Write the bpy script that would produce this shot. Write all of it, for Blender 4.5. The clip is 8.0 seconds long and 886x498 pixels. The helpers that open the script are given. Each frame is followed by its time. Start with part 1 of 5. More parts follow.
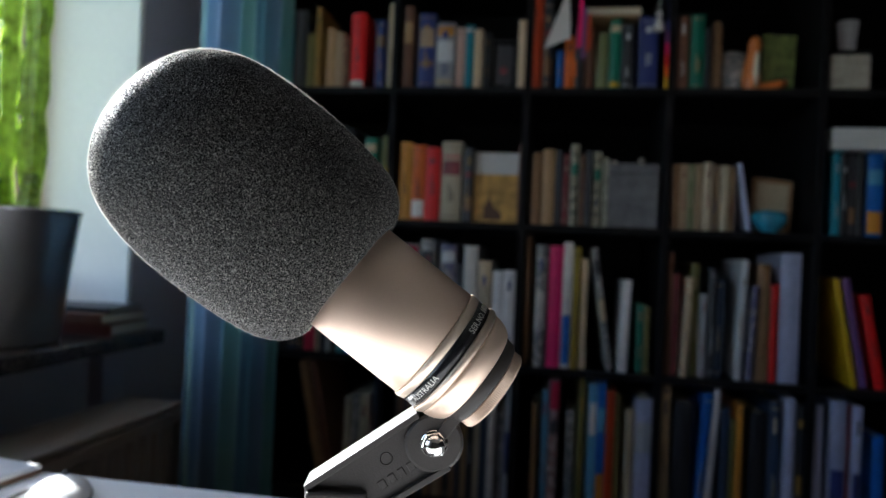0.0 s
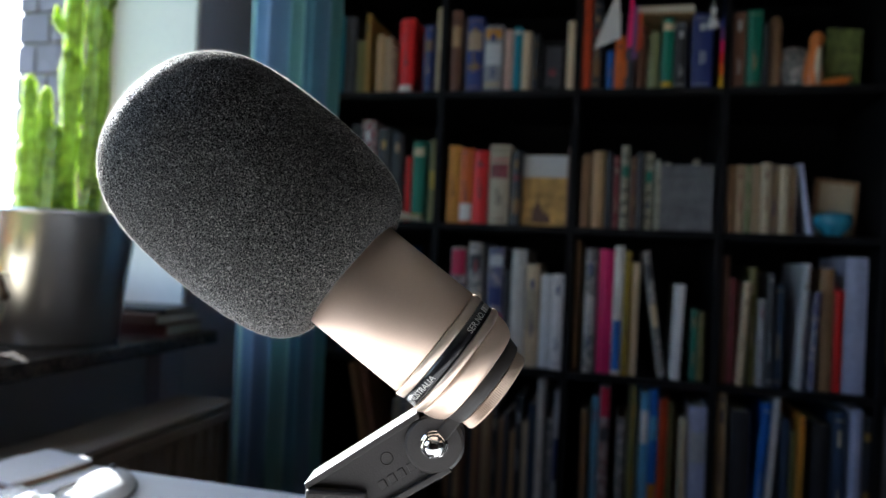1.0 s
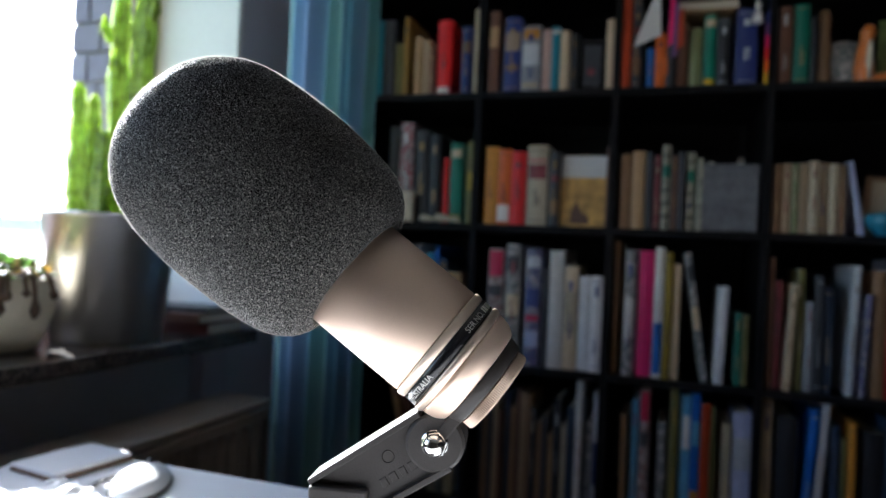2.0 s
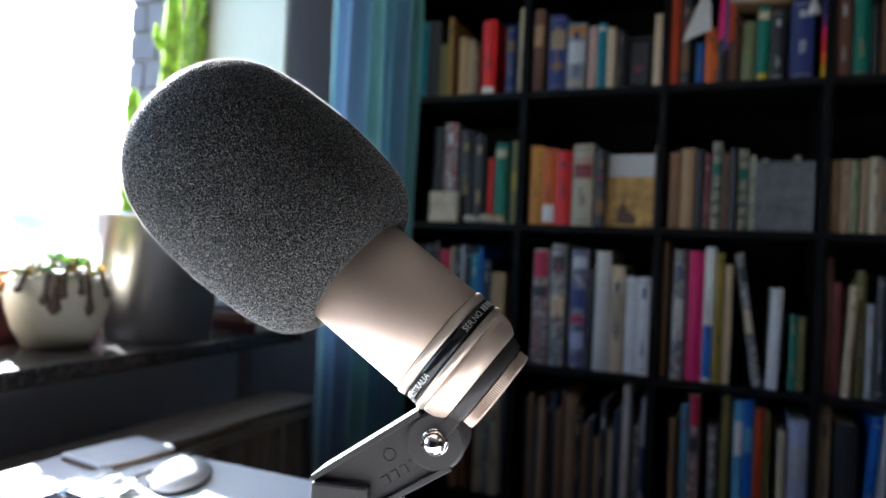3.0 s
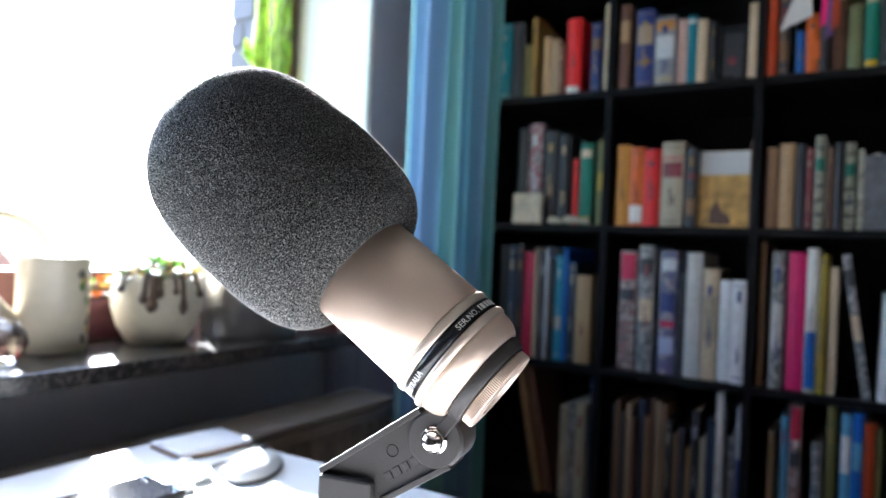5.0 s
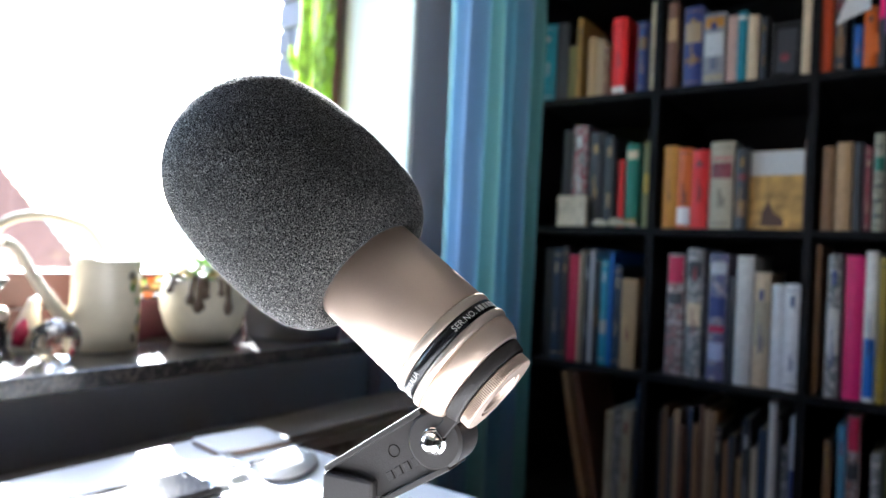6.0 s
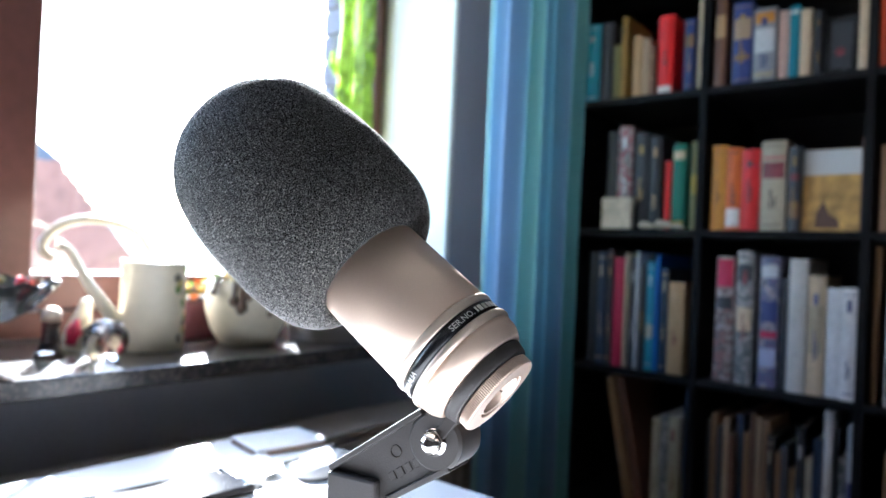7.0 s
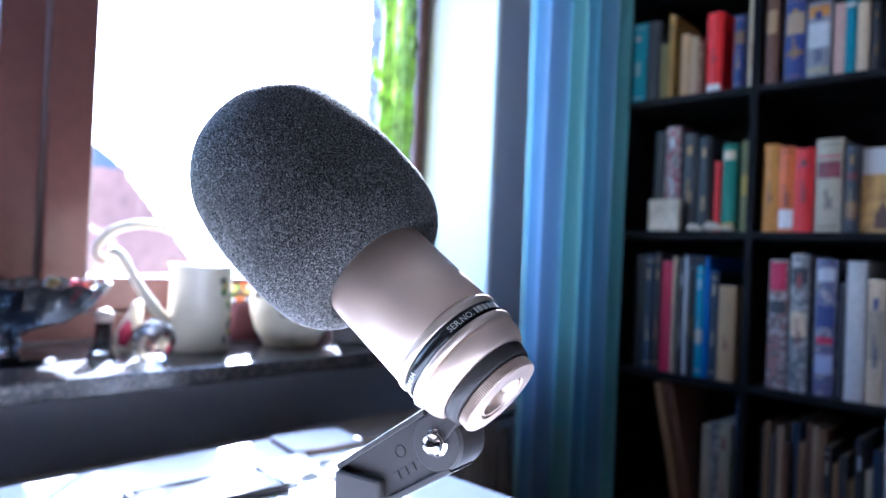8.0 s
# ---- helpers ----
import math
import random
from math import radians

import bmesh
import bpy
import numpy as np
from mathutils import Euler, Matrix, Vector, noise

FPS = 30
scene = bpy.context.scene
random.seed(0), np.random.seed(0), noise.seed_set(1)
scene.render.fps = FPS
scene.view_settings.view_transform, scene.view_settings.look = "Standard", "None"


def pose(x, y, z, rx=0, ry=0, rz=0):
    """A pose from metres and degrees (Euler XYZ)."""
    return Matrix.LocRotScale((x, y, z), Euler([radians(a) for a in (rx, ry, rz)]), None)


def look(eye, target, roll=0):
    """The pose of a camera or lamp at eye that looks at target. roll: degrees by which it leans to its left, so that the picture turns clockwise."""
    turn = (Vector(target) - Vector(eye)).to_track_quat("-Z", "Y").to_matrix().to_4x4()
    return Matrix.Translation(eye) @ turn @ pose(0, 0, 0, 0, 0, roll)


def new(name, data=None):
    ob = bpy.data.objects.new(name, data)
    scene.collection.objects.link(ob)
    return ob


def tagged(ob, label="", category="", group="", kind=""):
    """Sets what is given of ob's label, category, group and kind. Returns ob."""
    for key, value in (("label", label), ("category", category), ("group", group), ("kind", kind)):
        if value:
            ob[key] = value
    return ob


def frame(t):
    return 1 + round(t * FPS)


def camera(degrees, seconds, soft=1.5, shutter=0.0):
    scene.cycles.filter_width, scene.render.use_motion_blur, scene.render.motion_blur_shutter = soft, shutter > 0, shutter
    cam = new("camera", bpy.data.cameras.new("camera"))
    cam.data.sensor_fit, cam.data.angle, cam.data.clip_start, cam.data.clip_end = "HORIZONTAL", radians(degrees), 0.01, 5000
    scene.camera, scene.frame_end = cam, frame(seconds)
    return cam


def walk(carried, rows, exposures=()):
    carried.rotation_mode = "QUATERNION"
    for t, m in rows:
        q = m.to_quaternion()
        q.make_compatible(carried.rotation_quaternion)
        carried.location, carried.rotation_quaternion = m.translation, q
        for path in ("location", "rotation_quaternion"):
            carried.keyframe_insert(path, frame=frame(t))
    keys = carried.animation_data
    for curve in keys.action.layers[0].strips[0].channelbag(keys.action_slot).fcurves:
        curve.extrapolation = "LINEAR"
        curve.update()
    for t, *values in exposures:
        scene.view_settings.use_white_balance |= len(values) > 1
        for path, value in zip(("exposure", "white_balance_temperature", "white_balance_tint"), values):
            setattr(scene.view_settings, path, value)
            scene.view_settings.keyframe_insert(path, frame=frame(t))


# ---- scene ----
cam = camera(66.2, 8.0)
PATH = [
    (0, (0.0501, -0.3036, 1.0067), (-0.2765, 1.6695, 1.0242), 2.61),
    (0.5, (0.0634, -0.2987, 1.0057), (-0.3531, 1.6573, 1.0270), 2.76),
    (1, (0.0748, -0.2949, 1.0052), (-0.4183, 1.6432, 1.0284), 2.71),
    (1.5, (0.0842, -0.2931, 1.0053), (-0.4697, 1.6285, 1.0283), 2.71),
    (3, (0.1166, -0.2810, 1.0053), (-0.6519, 1.5653, 1.0221), 2.76),
    (3.5, (0.1268, -0.2760, 1.0052), (-0.7100, 1.5405, 1.0192), 2.75),
    (4, (0.1369, -0.2715, 1.0051), (-0.7647, 1.5137, 1.0180), 2.69),
    (4.5, (0.1468, -0.2663, 1.0052), (-0.8197, 1.4846, 1.0171), 2.67),
    (6, (0.1783, -0.2490, 1.0058), (-0.9831, 1.3792, 1.0199), 2.69),
    (6.5, (0.1854, -0.2407, 1.0051), (-1.0355, 1.3434, 1.0203), 2.75),
    (7, (0.1950, -0.2332, 1.0049), (-1.0851, 1.3033, 1.0232), 2.65),
    (7.5, (0.2052, -0.2269, 1.0054), (-1.1337, 1.2586, 1.0249), 2.62),
    (8, (0.2126, -0.2187, 1.0047), (-1.1817, 1.2150, 1.0275), 2.53),
]
EXPOSURES = [(0.0, 2.6, 5850, 8), (1.5, 2.85, 5750, 9), (3.0, 3.15, 5600, 10), (3.5, 3.6, 5450, 10), (4.5, 3.85, 5550, 10), (6.0, 3.9, 5650, 10), (7.0, 3.95, 5450, 10), (8.0, 4.05, 4700, 18)]
walk(cam, [(t, look(eye, target, roll)) for t, eye, target, roll in PATH], EXPOSURES)
cam.data.dof.use_dof = True
cam.data.dof.focus_distance = 0.30
cam.data.dof.aperture_fstop = cam.data.lens / 1000 / 0.0034

# ---- light ----
SUN_WAY = Vector((-0.777, 0.441, 0.448)).normalized()   # from the desk towards the sun
world = bpy.data.worlds.new("sky")
scene.world = world
world.use_nodes = True
wn, wl = world.node_tree.nodes, world.node_tree.links
wn.clear()
sky = wn.new("ShaderNodeTexSky")
sky.sky_type, sky.sun_disc = "NISHITA", False
sky.sun_elevation = math.asin(SUN_WAY.z)
sky.sun_rotation = math.atan2(SUN_WAY.x, SUN_WAY.y)
sky_bg, sky_out = wn.new("ShaderNodeBackground"), wn.new("ShaderNodeOutputWorld")
sky_bg.inputs["Strength"].default_value = 0.15
wl.new(sky.outputs["Color"], sky_bg.inputs["Color"])
wl.new(sky_bg.outputs["Background"], sky_out.inputs["Surface"])

sun = new("sun", bpy.data.lights.new("sun", "SUN"))
sun.data.energy, sun.data.angle, sun.data.color = 5.0, radians(0.53), (1.0, 0.95, 0.87)
sun.matrix_world = look(SUN_WAY * 5, (0, 0, 0))


# ---- materials ----
def mat(name, color, rough=0.6, metal=0.0, grain=60.0, vary=0.25, bump=0.15, big=4.0, spec=0.5, sheen=0.0, by_object=0.0):
    """A procedural surface: base colour with fine grain and broad patches, uneven gloss and fine relief."""
    m = bpy.data.materials.new(name)
    m.use_nodes = True
    n, l = m.node_tree.nodes, m.node_tree.links
    b = n["Principled BSDF"]
    co = n.new("ShaderNodeTexCoord")
    fine, broad = n.new("ShaderNodeTexNoise"), n.new("ShaderNodeTexNoise")
    fine.inputs["Scale"].default_value, fine.inputs["Detail"].default_value = grain, 4
    broad.inputs["Scale"].default_value, broad.inputs["Detail"].default_value = big, 3
    for t in (fine, broad):
        l.new(co.outputs["Object"], t.inputs["Vector"])
    both = n.new("ShaderNodeMath")
    both.operation = "ADD"
    l.new(fine.outputs["Fac"], both.inputs[0])
    l.new(broad.outputs["Fac"], both.inputs[1])
    ramp = n.new("ShaderNodeMapRange")
    ramp.inputs["From Min"].default_value, ramp.inputs["From Max"].default_value = 0.6, 1.4
    ramp.inputs["To Min"].default_value, ramp.inputs["To Max"].default_value = 1 - vary, 1 + vary
    l.new(both.outputs[0], ramp.inputs["Value"])
    mul = n.new("ShaderNodeVectorMath")
    mul.operation = "SCALE"
    mul.inputs[0].default_value = color
    last = ramp.outputs["Result"]
    if by_object:
        info, r2, m2 = n.new("ShaderNodeObjectInfo"), n.new("ShaderNodeMapRange"), n.new("ShaderNodeMath")
        r2.inputs["To Min"].default_value, r2.inputs["To Max"].default_value = 1 - by_object, 1 + by_object
        m2.operation = "MULTIPLY"
        l.new(info.outputs["Random"], r2.inputs["Value"])
        l.new(r2.outputs["Result"], m2.inputs[0])
        l.new(last, m2.inputs[1])
        last = m2.outputs[0]
    l.new(last, mul.inputs["Scale"])
    l.new(mul.outputs["Vector"], b.inputs["Base Color"])
    rr = n.new("ShaderNodeMapRange")
    rr.inputs["To Min"].default_value, rr.inputs["To Max"].default_value = max(0.02, rough - 0.08), min(1, rough + 0.08)
    l.new(broad.outputs["Fac"], rr.inputs["Value"])
    l.new(rr.outputs["Result"], b.inputs["Roughness"])
    b.inputs["Metallic"].default_value = metal
    b.inputs["Specular IOR Level"].default_value = spec
    if sheen:
        b.inputs["Sheen Weight"].default_value = sheen
    if bump:
        bp = n.new("ShaderNodeBump")
        bp.inputs["Strength"].default_value, bp.inputs["Distance"].default_value = bump, 0.002
        l.new(fine.outputs["Fac"], bp.inputs["Height"])
        l.new(bp.outputs["Normal"], b.inputs["Normal"])
    return m


def glass(name, color=(1, 1, 1), rough=0.0, ior=1.45):
    m = bpy.data.materials.new(name)
    m.use_nodes = True
    b = m.node_tree.nodes["Principled BSDF"]
    b.inputs["Base Color"].default_value = (*color, 1)
    b.inputs["Transmission Weight"].default_value = 1
    b.inputs["Roughness"].default_value, b.inputs["IOR"].default_value = rough, ior
    return m


def thin_glass(name):
    """A thin flat pane: lets light straight through and mirrors a little of it."""
    m = bpy.data.materials.new(name)
    m.use_nodes = True
    n, l = m.node_tree.nodes, m.node_tree.links
    clear, gloss, both = n.new("ShaderNodeBsdfTransparent"), n.new("ShaderNodeBsdfGlossy"), n.new("ShaderNodeMixShader")
    clear.inputs["Color"].default_value = (0.97, 0.98, 0.975, 1)
    gloss.inputs["Roughness"].default_value = 0.02
    both.inputs["Fac"].default_value = 0.05
    l.new(clear.outputs["BSDF"], both.inputs[1])
    l.new(gloss.outputs["BSDF"], both.inputs[2])
    l.new(both.outputs["Shader"], n["Material Output"].inputs["Surface"])
    return m


def speckled(name, dark, light, scale, rough):
    """Stone with crisp light and dark grains."""
    m = mat(name, dark, rough, grain=scale, vary=0.3, bump=0.05)
    n, l = m.node_tree.nodes, m.node_tree.links
    v, mix, r = n.new("ShaderNodeTexVoronoi"), n.new("ShaderNodeMix"), n.new("ShaderNodeMapRange")
    v.inputs["Scale"].default_value = scale
    co = n["Texture Coordinate"]
    l.new(co.outputs["Object"], v.inputs["Vector"])
    sep = n.new("ShaderNodeSeparateColor")
    l.new(v.outputs["Color"], sep.inputs["Color"])
    r.inputs["From Min"].default_value, r.inputs["From Max"].default_value = 0.55, 0.75
    l.new(sep.outputs["Red"], r.inputs["Value"])
    mix.data_type = "RGBA"
    mix.inputs["A"].default_value, mix.inputs["B"].default_value = (*dark, 1), (*light, 1)
    l.new(r.outputs["Result"], mix.inputs["Factor"])
    l.new(mix.outputs["Result"], n["Principled BSDF"].inputs["Base Color"])
    return m


def striped(name, colors, width):
    """Woven cloth with upright stripes that run along its length (the cloth's U)."""
    m = mat(name, (0.5, 0.5, 0.5), 0.85, grain=300, bump=0.2, sheen=0.3)
    n, l = m.node_tree.nodes, m.node_tree.links
    uv, sep, frac = n.new("ShaderNodeUVMap"), n.new("ShaderNodeSeparateXYZ"), n.new("ShaderNodeMath")
    frac.operation = "FRACT"
    l.new(uv.outputs["UV"], sep.inputs["Vector"])
    mul = n.new("ShaderNodeMath")
    mul.operation, mul.inputs[1].default_value = "MULTIPLY", 1.0 / width
    l.new(sep.outputs["X"], mul.inputs[0])
    l.new(mul.outputs[0], frac.inputs[0])
    ramp = n.new("ShaderNodeValToRGB")
    ramp.color_ramp.interpolation = "LINEAR"
    e = ramp.color_ramp.elements
    for i, c in enumerate(colors):
        x = i / len(colors)
        el = e[i] if i < 2 else e.new(x)
        el.position, el.color = x, (*c, 1)
    l.new(frac.outputs[0], ramp.inputs["Fac"])
    weave, mx = n.new("ShaderNodeTexNoise"), n.new("ShaderNodeMix")
    weave.inputs["Scale"].default_value = 220
    l.new(n["Texture Coordinate"].outputs["Object"], weave.inputs["Vector"])
    mx.data_type, mx.blend_type = "RGBA", "MULTIPLY"
    mx.inputs["Factor"].default_value = 0.18
    l.new(ramp.outputs["Color"], mx.inputs["A"])
    l.new(weave.outputs["Fac"], mx.inputs["B"])
    l.new(mx.outputs["Result"], n["Principled BSDF"].inputs["Base Color"])
    b = n["Principled BSDF"]
    thin, both, out = n.new("ShaderNodeBsdfTranslucent"), n.new("ShaderNodeMixShader"), n["Material Output"]
    l.new(mx.outputs["Result"], thin.inputs["Color"])
    both.inputs["Fac"].default_value = 0.6
    l.new(b.outputs["BSDF"], both.inputs[1])
    l.new(thin.outputs["BSDF"], both.inputs[2])
    l.new(both.outputs["Shader"], out.inputs["Surface"])
    return m


def foam(name):
    """Open-cell foam: pale struts round black pores, some struts catching more light, with a soft fuzz. Pore shade and
    glints are in the colour.
    """
    m = mat(name, (0.05, 0.05, 0.053), 0.5, grain=900, vary=0.4, bump=0, big=60)
    n, l = m.node_tree.nodes, m.node_tree.links
    b, co = n["Principled BSDF"], n["Texture Coordinate"]
    v, r, bp = n.new("ShaderNodeTexVoronoi"), n.new("ShaderNodeMapRange"), n.new("ShaderNodeBump")
    v.feature = "DISTANCE_TO_EDGE"
    v.inputs["Scale"].default_value = 1150
    v.inputs["Randomness"].default_value = 1.0
    l.new(co.outputs["Object"], v.inputs["Vector"])
    r.inputs["From Min"].default_value, r.inputs["From Max"].default_value = 0.075, 0.025
    l.new(v.outputs["Distance"], r.inputs["Value"])
    glint, gr, amount, tone, fuzz = n.new("ShaderNodeTexNoise"), n.new("ShaderNodeMapRange"), n.new("ShaderNodeMath"), n.new("ShaderNodeMix"), n.new("ShaderNodeMath")
    glint.inputs["Scale"].default_value, glint.inputs["Detail"].default_value = 2600, 1
    l.new(co.outputs["Object"], glint.inputs["Vector"])
    gr.inputs["From Min"].default_value, gr.inputs["From Max"].default_value = 0.38, 0.68
    gr.inputs["To Min"].default_value, gr.inputs["To Max"].default_value = 0.35, 1.0
    l.new(glint.outputs["Fac"], gr.inputs["Value"])
    amount.operation = "MULTIPLY"
    l.new(r.outputs["Result"], amount.inputs[0])
    l.new(gr.outputs["Result"], amount.inputs[1])
    tone.data_type = "RGBA"
    tone.inputs["A"].default_value, tone.inputs["B"].default_value = (0.0012, 0.0012, 0.0015, 1), (0.19, 0.182, 0.17, 1)
    l.new(amount.outputs[0], tone.inputs["Factor"])
    l.new(tone.outputs["Result"], b.inputs["Base Color"])
    fuzz.operation, fuzz.inputs[1].default_value = "MULTIPLY", 0.9
    l.new(amount.outputs[0], fuzz.inputs[0])
    l.new(fuzz.outputs[0], b.inputs["Sheen Weight"])
    l.new(amount.outputs[0], b.inputs["Specular IOR Level"])
    b.inputs["Sheen Roughness"].default_value = 0.25
    bp.invert = True
    bp.inputs["Strength"].default_value, bp.inputs["Distance"].default_value = 0.7, 0.0006
    l.new(v.outputs["Distance"], bp.inputs["Height"])
    l.new(bp.outputs["Normal"], b.inputs["Normal"])
    return m


def printed(name, colors, scale=55.0):
    """A glossy printed jacket: patches of several inks that run into one another."""
    m = mat(name, (0.3, 0.3, 0.3), 0.42, grain=160, bump=0.05)
    n, l = m.node_tree.nodes, m.node_tree.links
    info, shift, tex, ramp = n.new("ShaderNodeObjectInfo"), n.new("ShaderNodeVectorMath"), n.new("ShaderNodeTexNoise"), n.new("ShaderNodeValToRGB")
    l.new(n["Texture Coordinate"].outputs["Object"], shift.inputs[0])
    l.new(info.outputs["Location"], shift.inputs[1])
    tex.inputs["Scale"].default_value, tex.inputs["Detail"].default_value = scale, 3
    l.new(shift.outputs["Vector"], tex.inputs["Vector"])
    e = ramp.color_ramp.elements
    for i, c in enumerate(colors):
        x = 0.30 + 0.40 * i / max(1, len(colors) - 1)
        el = e[i] if i < 2 else e.new(x)
        el.position, el.color = x, (*c, 1)
    l.new(tex.outputs["Fac"], ramp.inputs["Fac"])
    l.new(ramp.outputs["Color"], n["Principled BSDF"].inputs["Base Color"])
    return m


def through_lit(m, share):
    """Lets light through a thin or juicy thing: the same colour, lit from behind."""
    n, l = m.node_tree.nodes, m.node_tree.links
    b, out = n["Principled BSDF"], n["Material Output"]
    thin, both = n.new("ShaderNodeBsdfTranslucent"), n.new("ShaderNodeMixShader")
    l.new(b.inputs["Base Color"].links[0].from_socket, thin.inputs["Color"])
    both.inputs["Fac"].default_value = share
    l.new(b.outputs["BSDF"], both.inputs[1])
    l.new(thin.outputs["BSDF"], both.inputs[2])
    l.new(both.outputs["Shader"], out.inputs["Surface"])
    return m


# out-of-view walls, set far darker than WALL to lower the room's fill light
FILL_CUT_WALL = mat("fill_cutting_wall", (0.12, 0.118, 0.12), 0.8, grain=120, vary=0.06, bump=0.12, big=2)
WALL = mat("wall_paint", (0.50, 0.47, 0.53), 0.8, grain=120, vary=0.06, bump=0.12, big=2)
NICHE = mat("niche_paint", (0.56, 0.55, 0.56), 0.75, grain=120, vary=0.08, bump=0.12, big=2)
REVEAL = mat("reveal_plaster", (0.78, 0.77, 0.74), 0.8, grain=90, vary=0.05, bump=0.15, big=3)
CEILING = mat("ceiling_paint", (0.62, 0.61, 0.60), 0.85, grain=80, vary=0.04, bump=0.1)
FLOOR = mat("floor_wood", (0.07, 0.045, 0.028), 0.5, grain=25, vary=0.3, bump=0.1)
BLACK_WOOD = mat("black_brown_shelf", (0.006, 0.0055, 0.0065), 0.6, grain=90, vary=0.3, bump=0.08, spec=0.15)
GRANITE = speckled("dark_granite", (0.026, 0.024, 0.023), (0.10, 0.082, 0.070), 200, 0.2)
FRAME_WOOD = mat("red_brown_frame", (0.12, 0.045, 0.036), 0.45, grain=40, vary=0.25, bump=0.1)
PANE = thin_glass("window_glass")
RADIATOR = mat("radiator_enamel", (0.30, 0.25, 0.21), 0.45, grain=70, vary=0.08, bump=0.04)
DESK_WHITE = mat("desk_laminate", (0.73, 0.73, 0.74), 0.35, grain=200, vary=0.03, bump=0.03)
FOAM = foam("acoustic_foam")
# much paler than the black foam, to paint in its bright sunlit rim
FOAM_ENDS = through_lit(mat("foam_rim_lit_ends", (0.52, 0.50, 0.46), 0.6, grain=800, vary=0.5, bump=0, big=200), 0.5)
NICKEL = mat("satin_nickel", (0.84, 0.655, 0.525), 0.48, 0.88, grain=1500, vary=0.03, bump=0.02, big=30)
NICKEL_BRIGHT = mat("polished_nickel", (0.74, 0.61, 0.50), 0.45, 0.9, grain=900, vary=0.03, bump=0.01, big=30)
# nickel toned down in colour so nut and socket don't glare with desk light
DIMMED_NICKEL = mat("dimmed_nickel", (0.58, 0.45, 0.36), 0.46, 0.85, grain=900, vary=0.12, bump=0.02, big=60)
CHROME = mat("chrome", (0.85, 0.84, 0.82), 0.06, 1.0, grain=300, vary=0.02, bump=0.0)
BLACK_ENAMEL = mat("black_enamel", (0.008, 0.008, 0.010), 0.25, grain=400, vary=0.2, bump=0.02, big=40)
BLACK_PLASTIC = mat("black_plastic", (0.030, 0.026, 0.024), 0.55, grain=1200, vary=0.15, bump=0.08, big=30, spec=0.4)
INK = mat("engraved_lettering", (0.62, 0.6, 0.56), 0.5, grain=400, vary=0.05, bump=0)
PAGES = mat("paper_block", (0.55, 0.49, 0.38), 0.9, grain=250, vary=0.15, bump=0.2)


# ---- mesh helpers ----
def part(name, bm, material, parent=None, label="", smooth=False, matrix=None):
    """One mesh object out of a bmesh, under a thing or a part."""
    me = bpy.data.meshes.new(name)
    if isinstance(bm, bmesh.types.BMesh):
        bm.to_mesh(me)
        bm.free()
    else:
        me.from_pydata(*bm)
    me.materials.append(material)
    if smooth:
        me.polygons.foreach_set("use_smooth", [True] * len(me.polygons))
    ob = new(name, me)
    if matrix is not None:
        ob.matrix_basis = matrix
    if parent is not None:
        ob.parent = parent
    if label:
        ob["label"] = label
    return ob


def thing(name, label, category, at=None, group="", kind=""):
    """The Empty at a thing's base that holds its parts."""
    ob = new(name)
    ob.empty_display_size = 0.02
    if at is not None:
        ob.matrix_basis = at
    return tagged(ob, label, category, group, kind)


def box(x0, x1, y0, y1, z0, z1, bevel=0.0, seg=2, bm=None):
    bm2 = bmesh.new()
    bmesh.ops.create_cube(bm2, size=1)
    bmesh.ops.scale(bm2, vec=(x1 - x0, y1 - y0, z1 - z0), verts=bm2.verts)
    bmesh.ops.translate(bm2, vec=((x0 + x1) / 2, (y0 + y1) / 2, (z0 + z1) / 2), verts=bm2.verts)
    if bevel:
        bmesh.ops.bevel(bm2, geom=bm2.edges[:], offset=bevel, segments=seg, affect="EDGES", profile=0.5)
    if bm is None:
        return bm2
    me = bpy.data.meshes.new("tmp")
    bm2.to_mesh(me)
    bm2.free()
    bm.from_mesh(me)
    bpy.data.meshes.remove(me)
    return bm


def prism(outline, z0, z1, bevel=0.0):
    """An outline in x, y raised from z0 to z1."""
    bm = bmesh.new()
    low = [bm.verts.new((x, y, z0)) for x, y in outline]
    face = bm.faces.new(low)
    up = bmesh.ops.extrude_face_region(bm, geom=[face])
    bmesh.ops.translate(bm, vec=(0, 0, z1 - z0), verts=[v for v in up["geom"] if isinstance(v, bmesh.types.BMVert)])
    bmesh.ops.recalc_face_normals(bm, faces=bm.faces[:])
    if bevel:
        bmesh.ops.bevel(bm, geom=bm.edges[:], offset=bevel, segments=2, affect="EDGES", profile=0.5)
    return bm


def lathe(profile, seg=48, close=False):
    """A profile of (radius, z) turned round z."""
    bm = bmesh.new()
    rings = []
    for r, z in profile:
        if r < 1e-6:
            rings.append([bm.verts.new((0, 0, z))])
        else:
            rings.append([bm.verts.new((r * math.cos(2 * math.pi * i / seg), r * math.sin(2 * math.pi * i / seg), z)) for i in range(seg)])
    pairs = list(zip(rings, rings[1:])) + ([(rings[-1], rings[0])] if close else [])
    for a, b in pairs:
        for i in range(seg):
            j = (i + 1) % seg
            if len(a) == 1 and len(b) == 1:
                continue
            if len(a) == 1:
                bm.faces.new((a[0], b[j], b[i]))
            elif len(b) == 1:
                bm.faces.new((a[i], a[j], b[0]))
            else:
                bm.faces.new((a[i], a[j], b[j], b[i]))
    bmesh.ops.recalc_face_normals(bm, faces=bm.faces[:])
    return bm


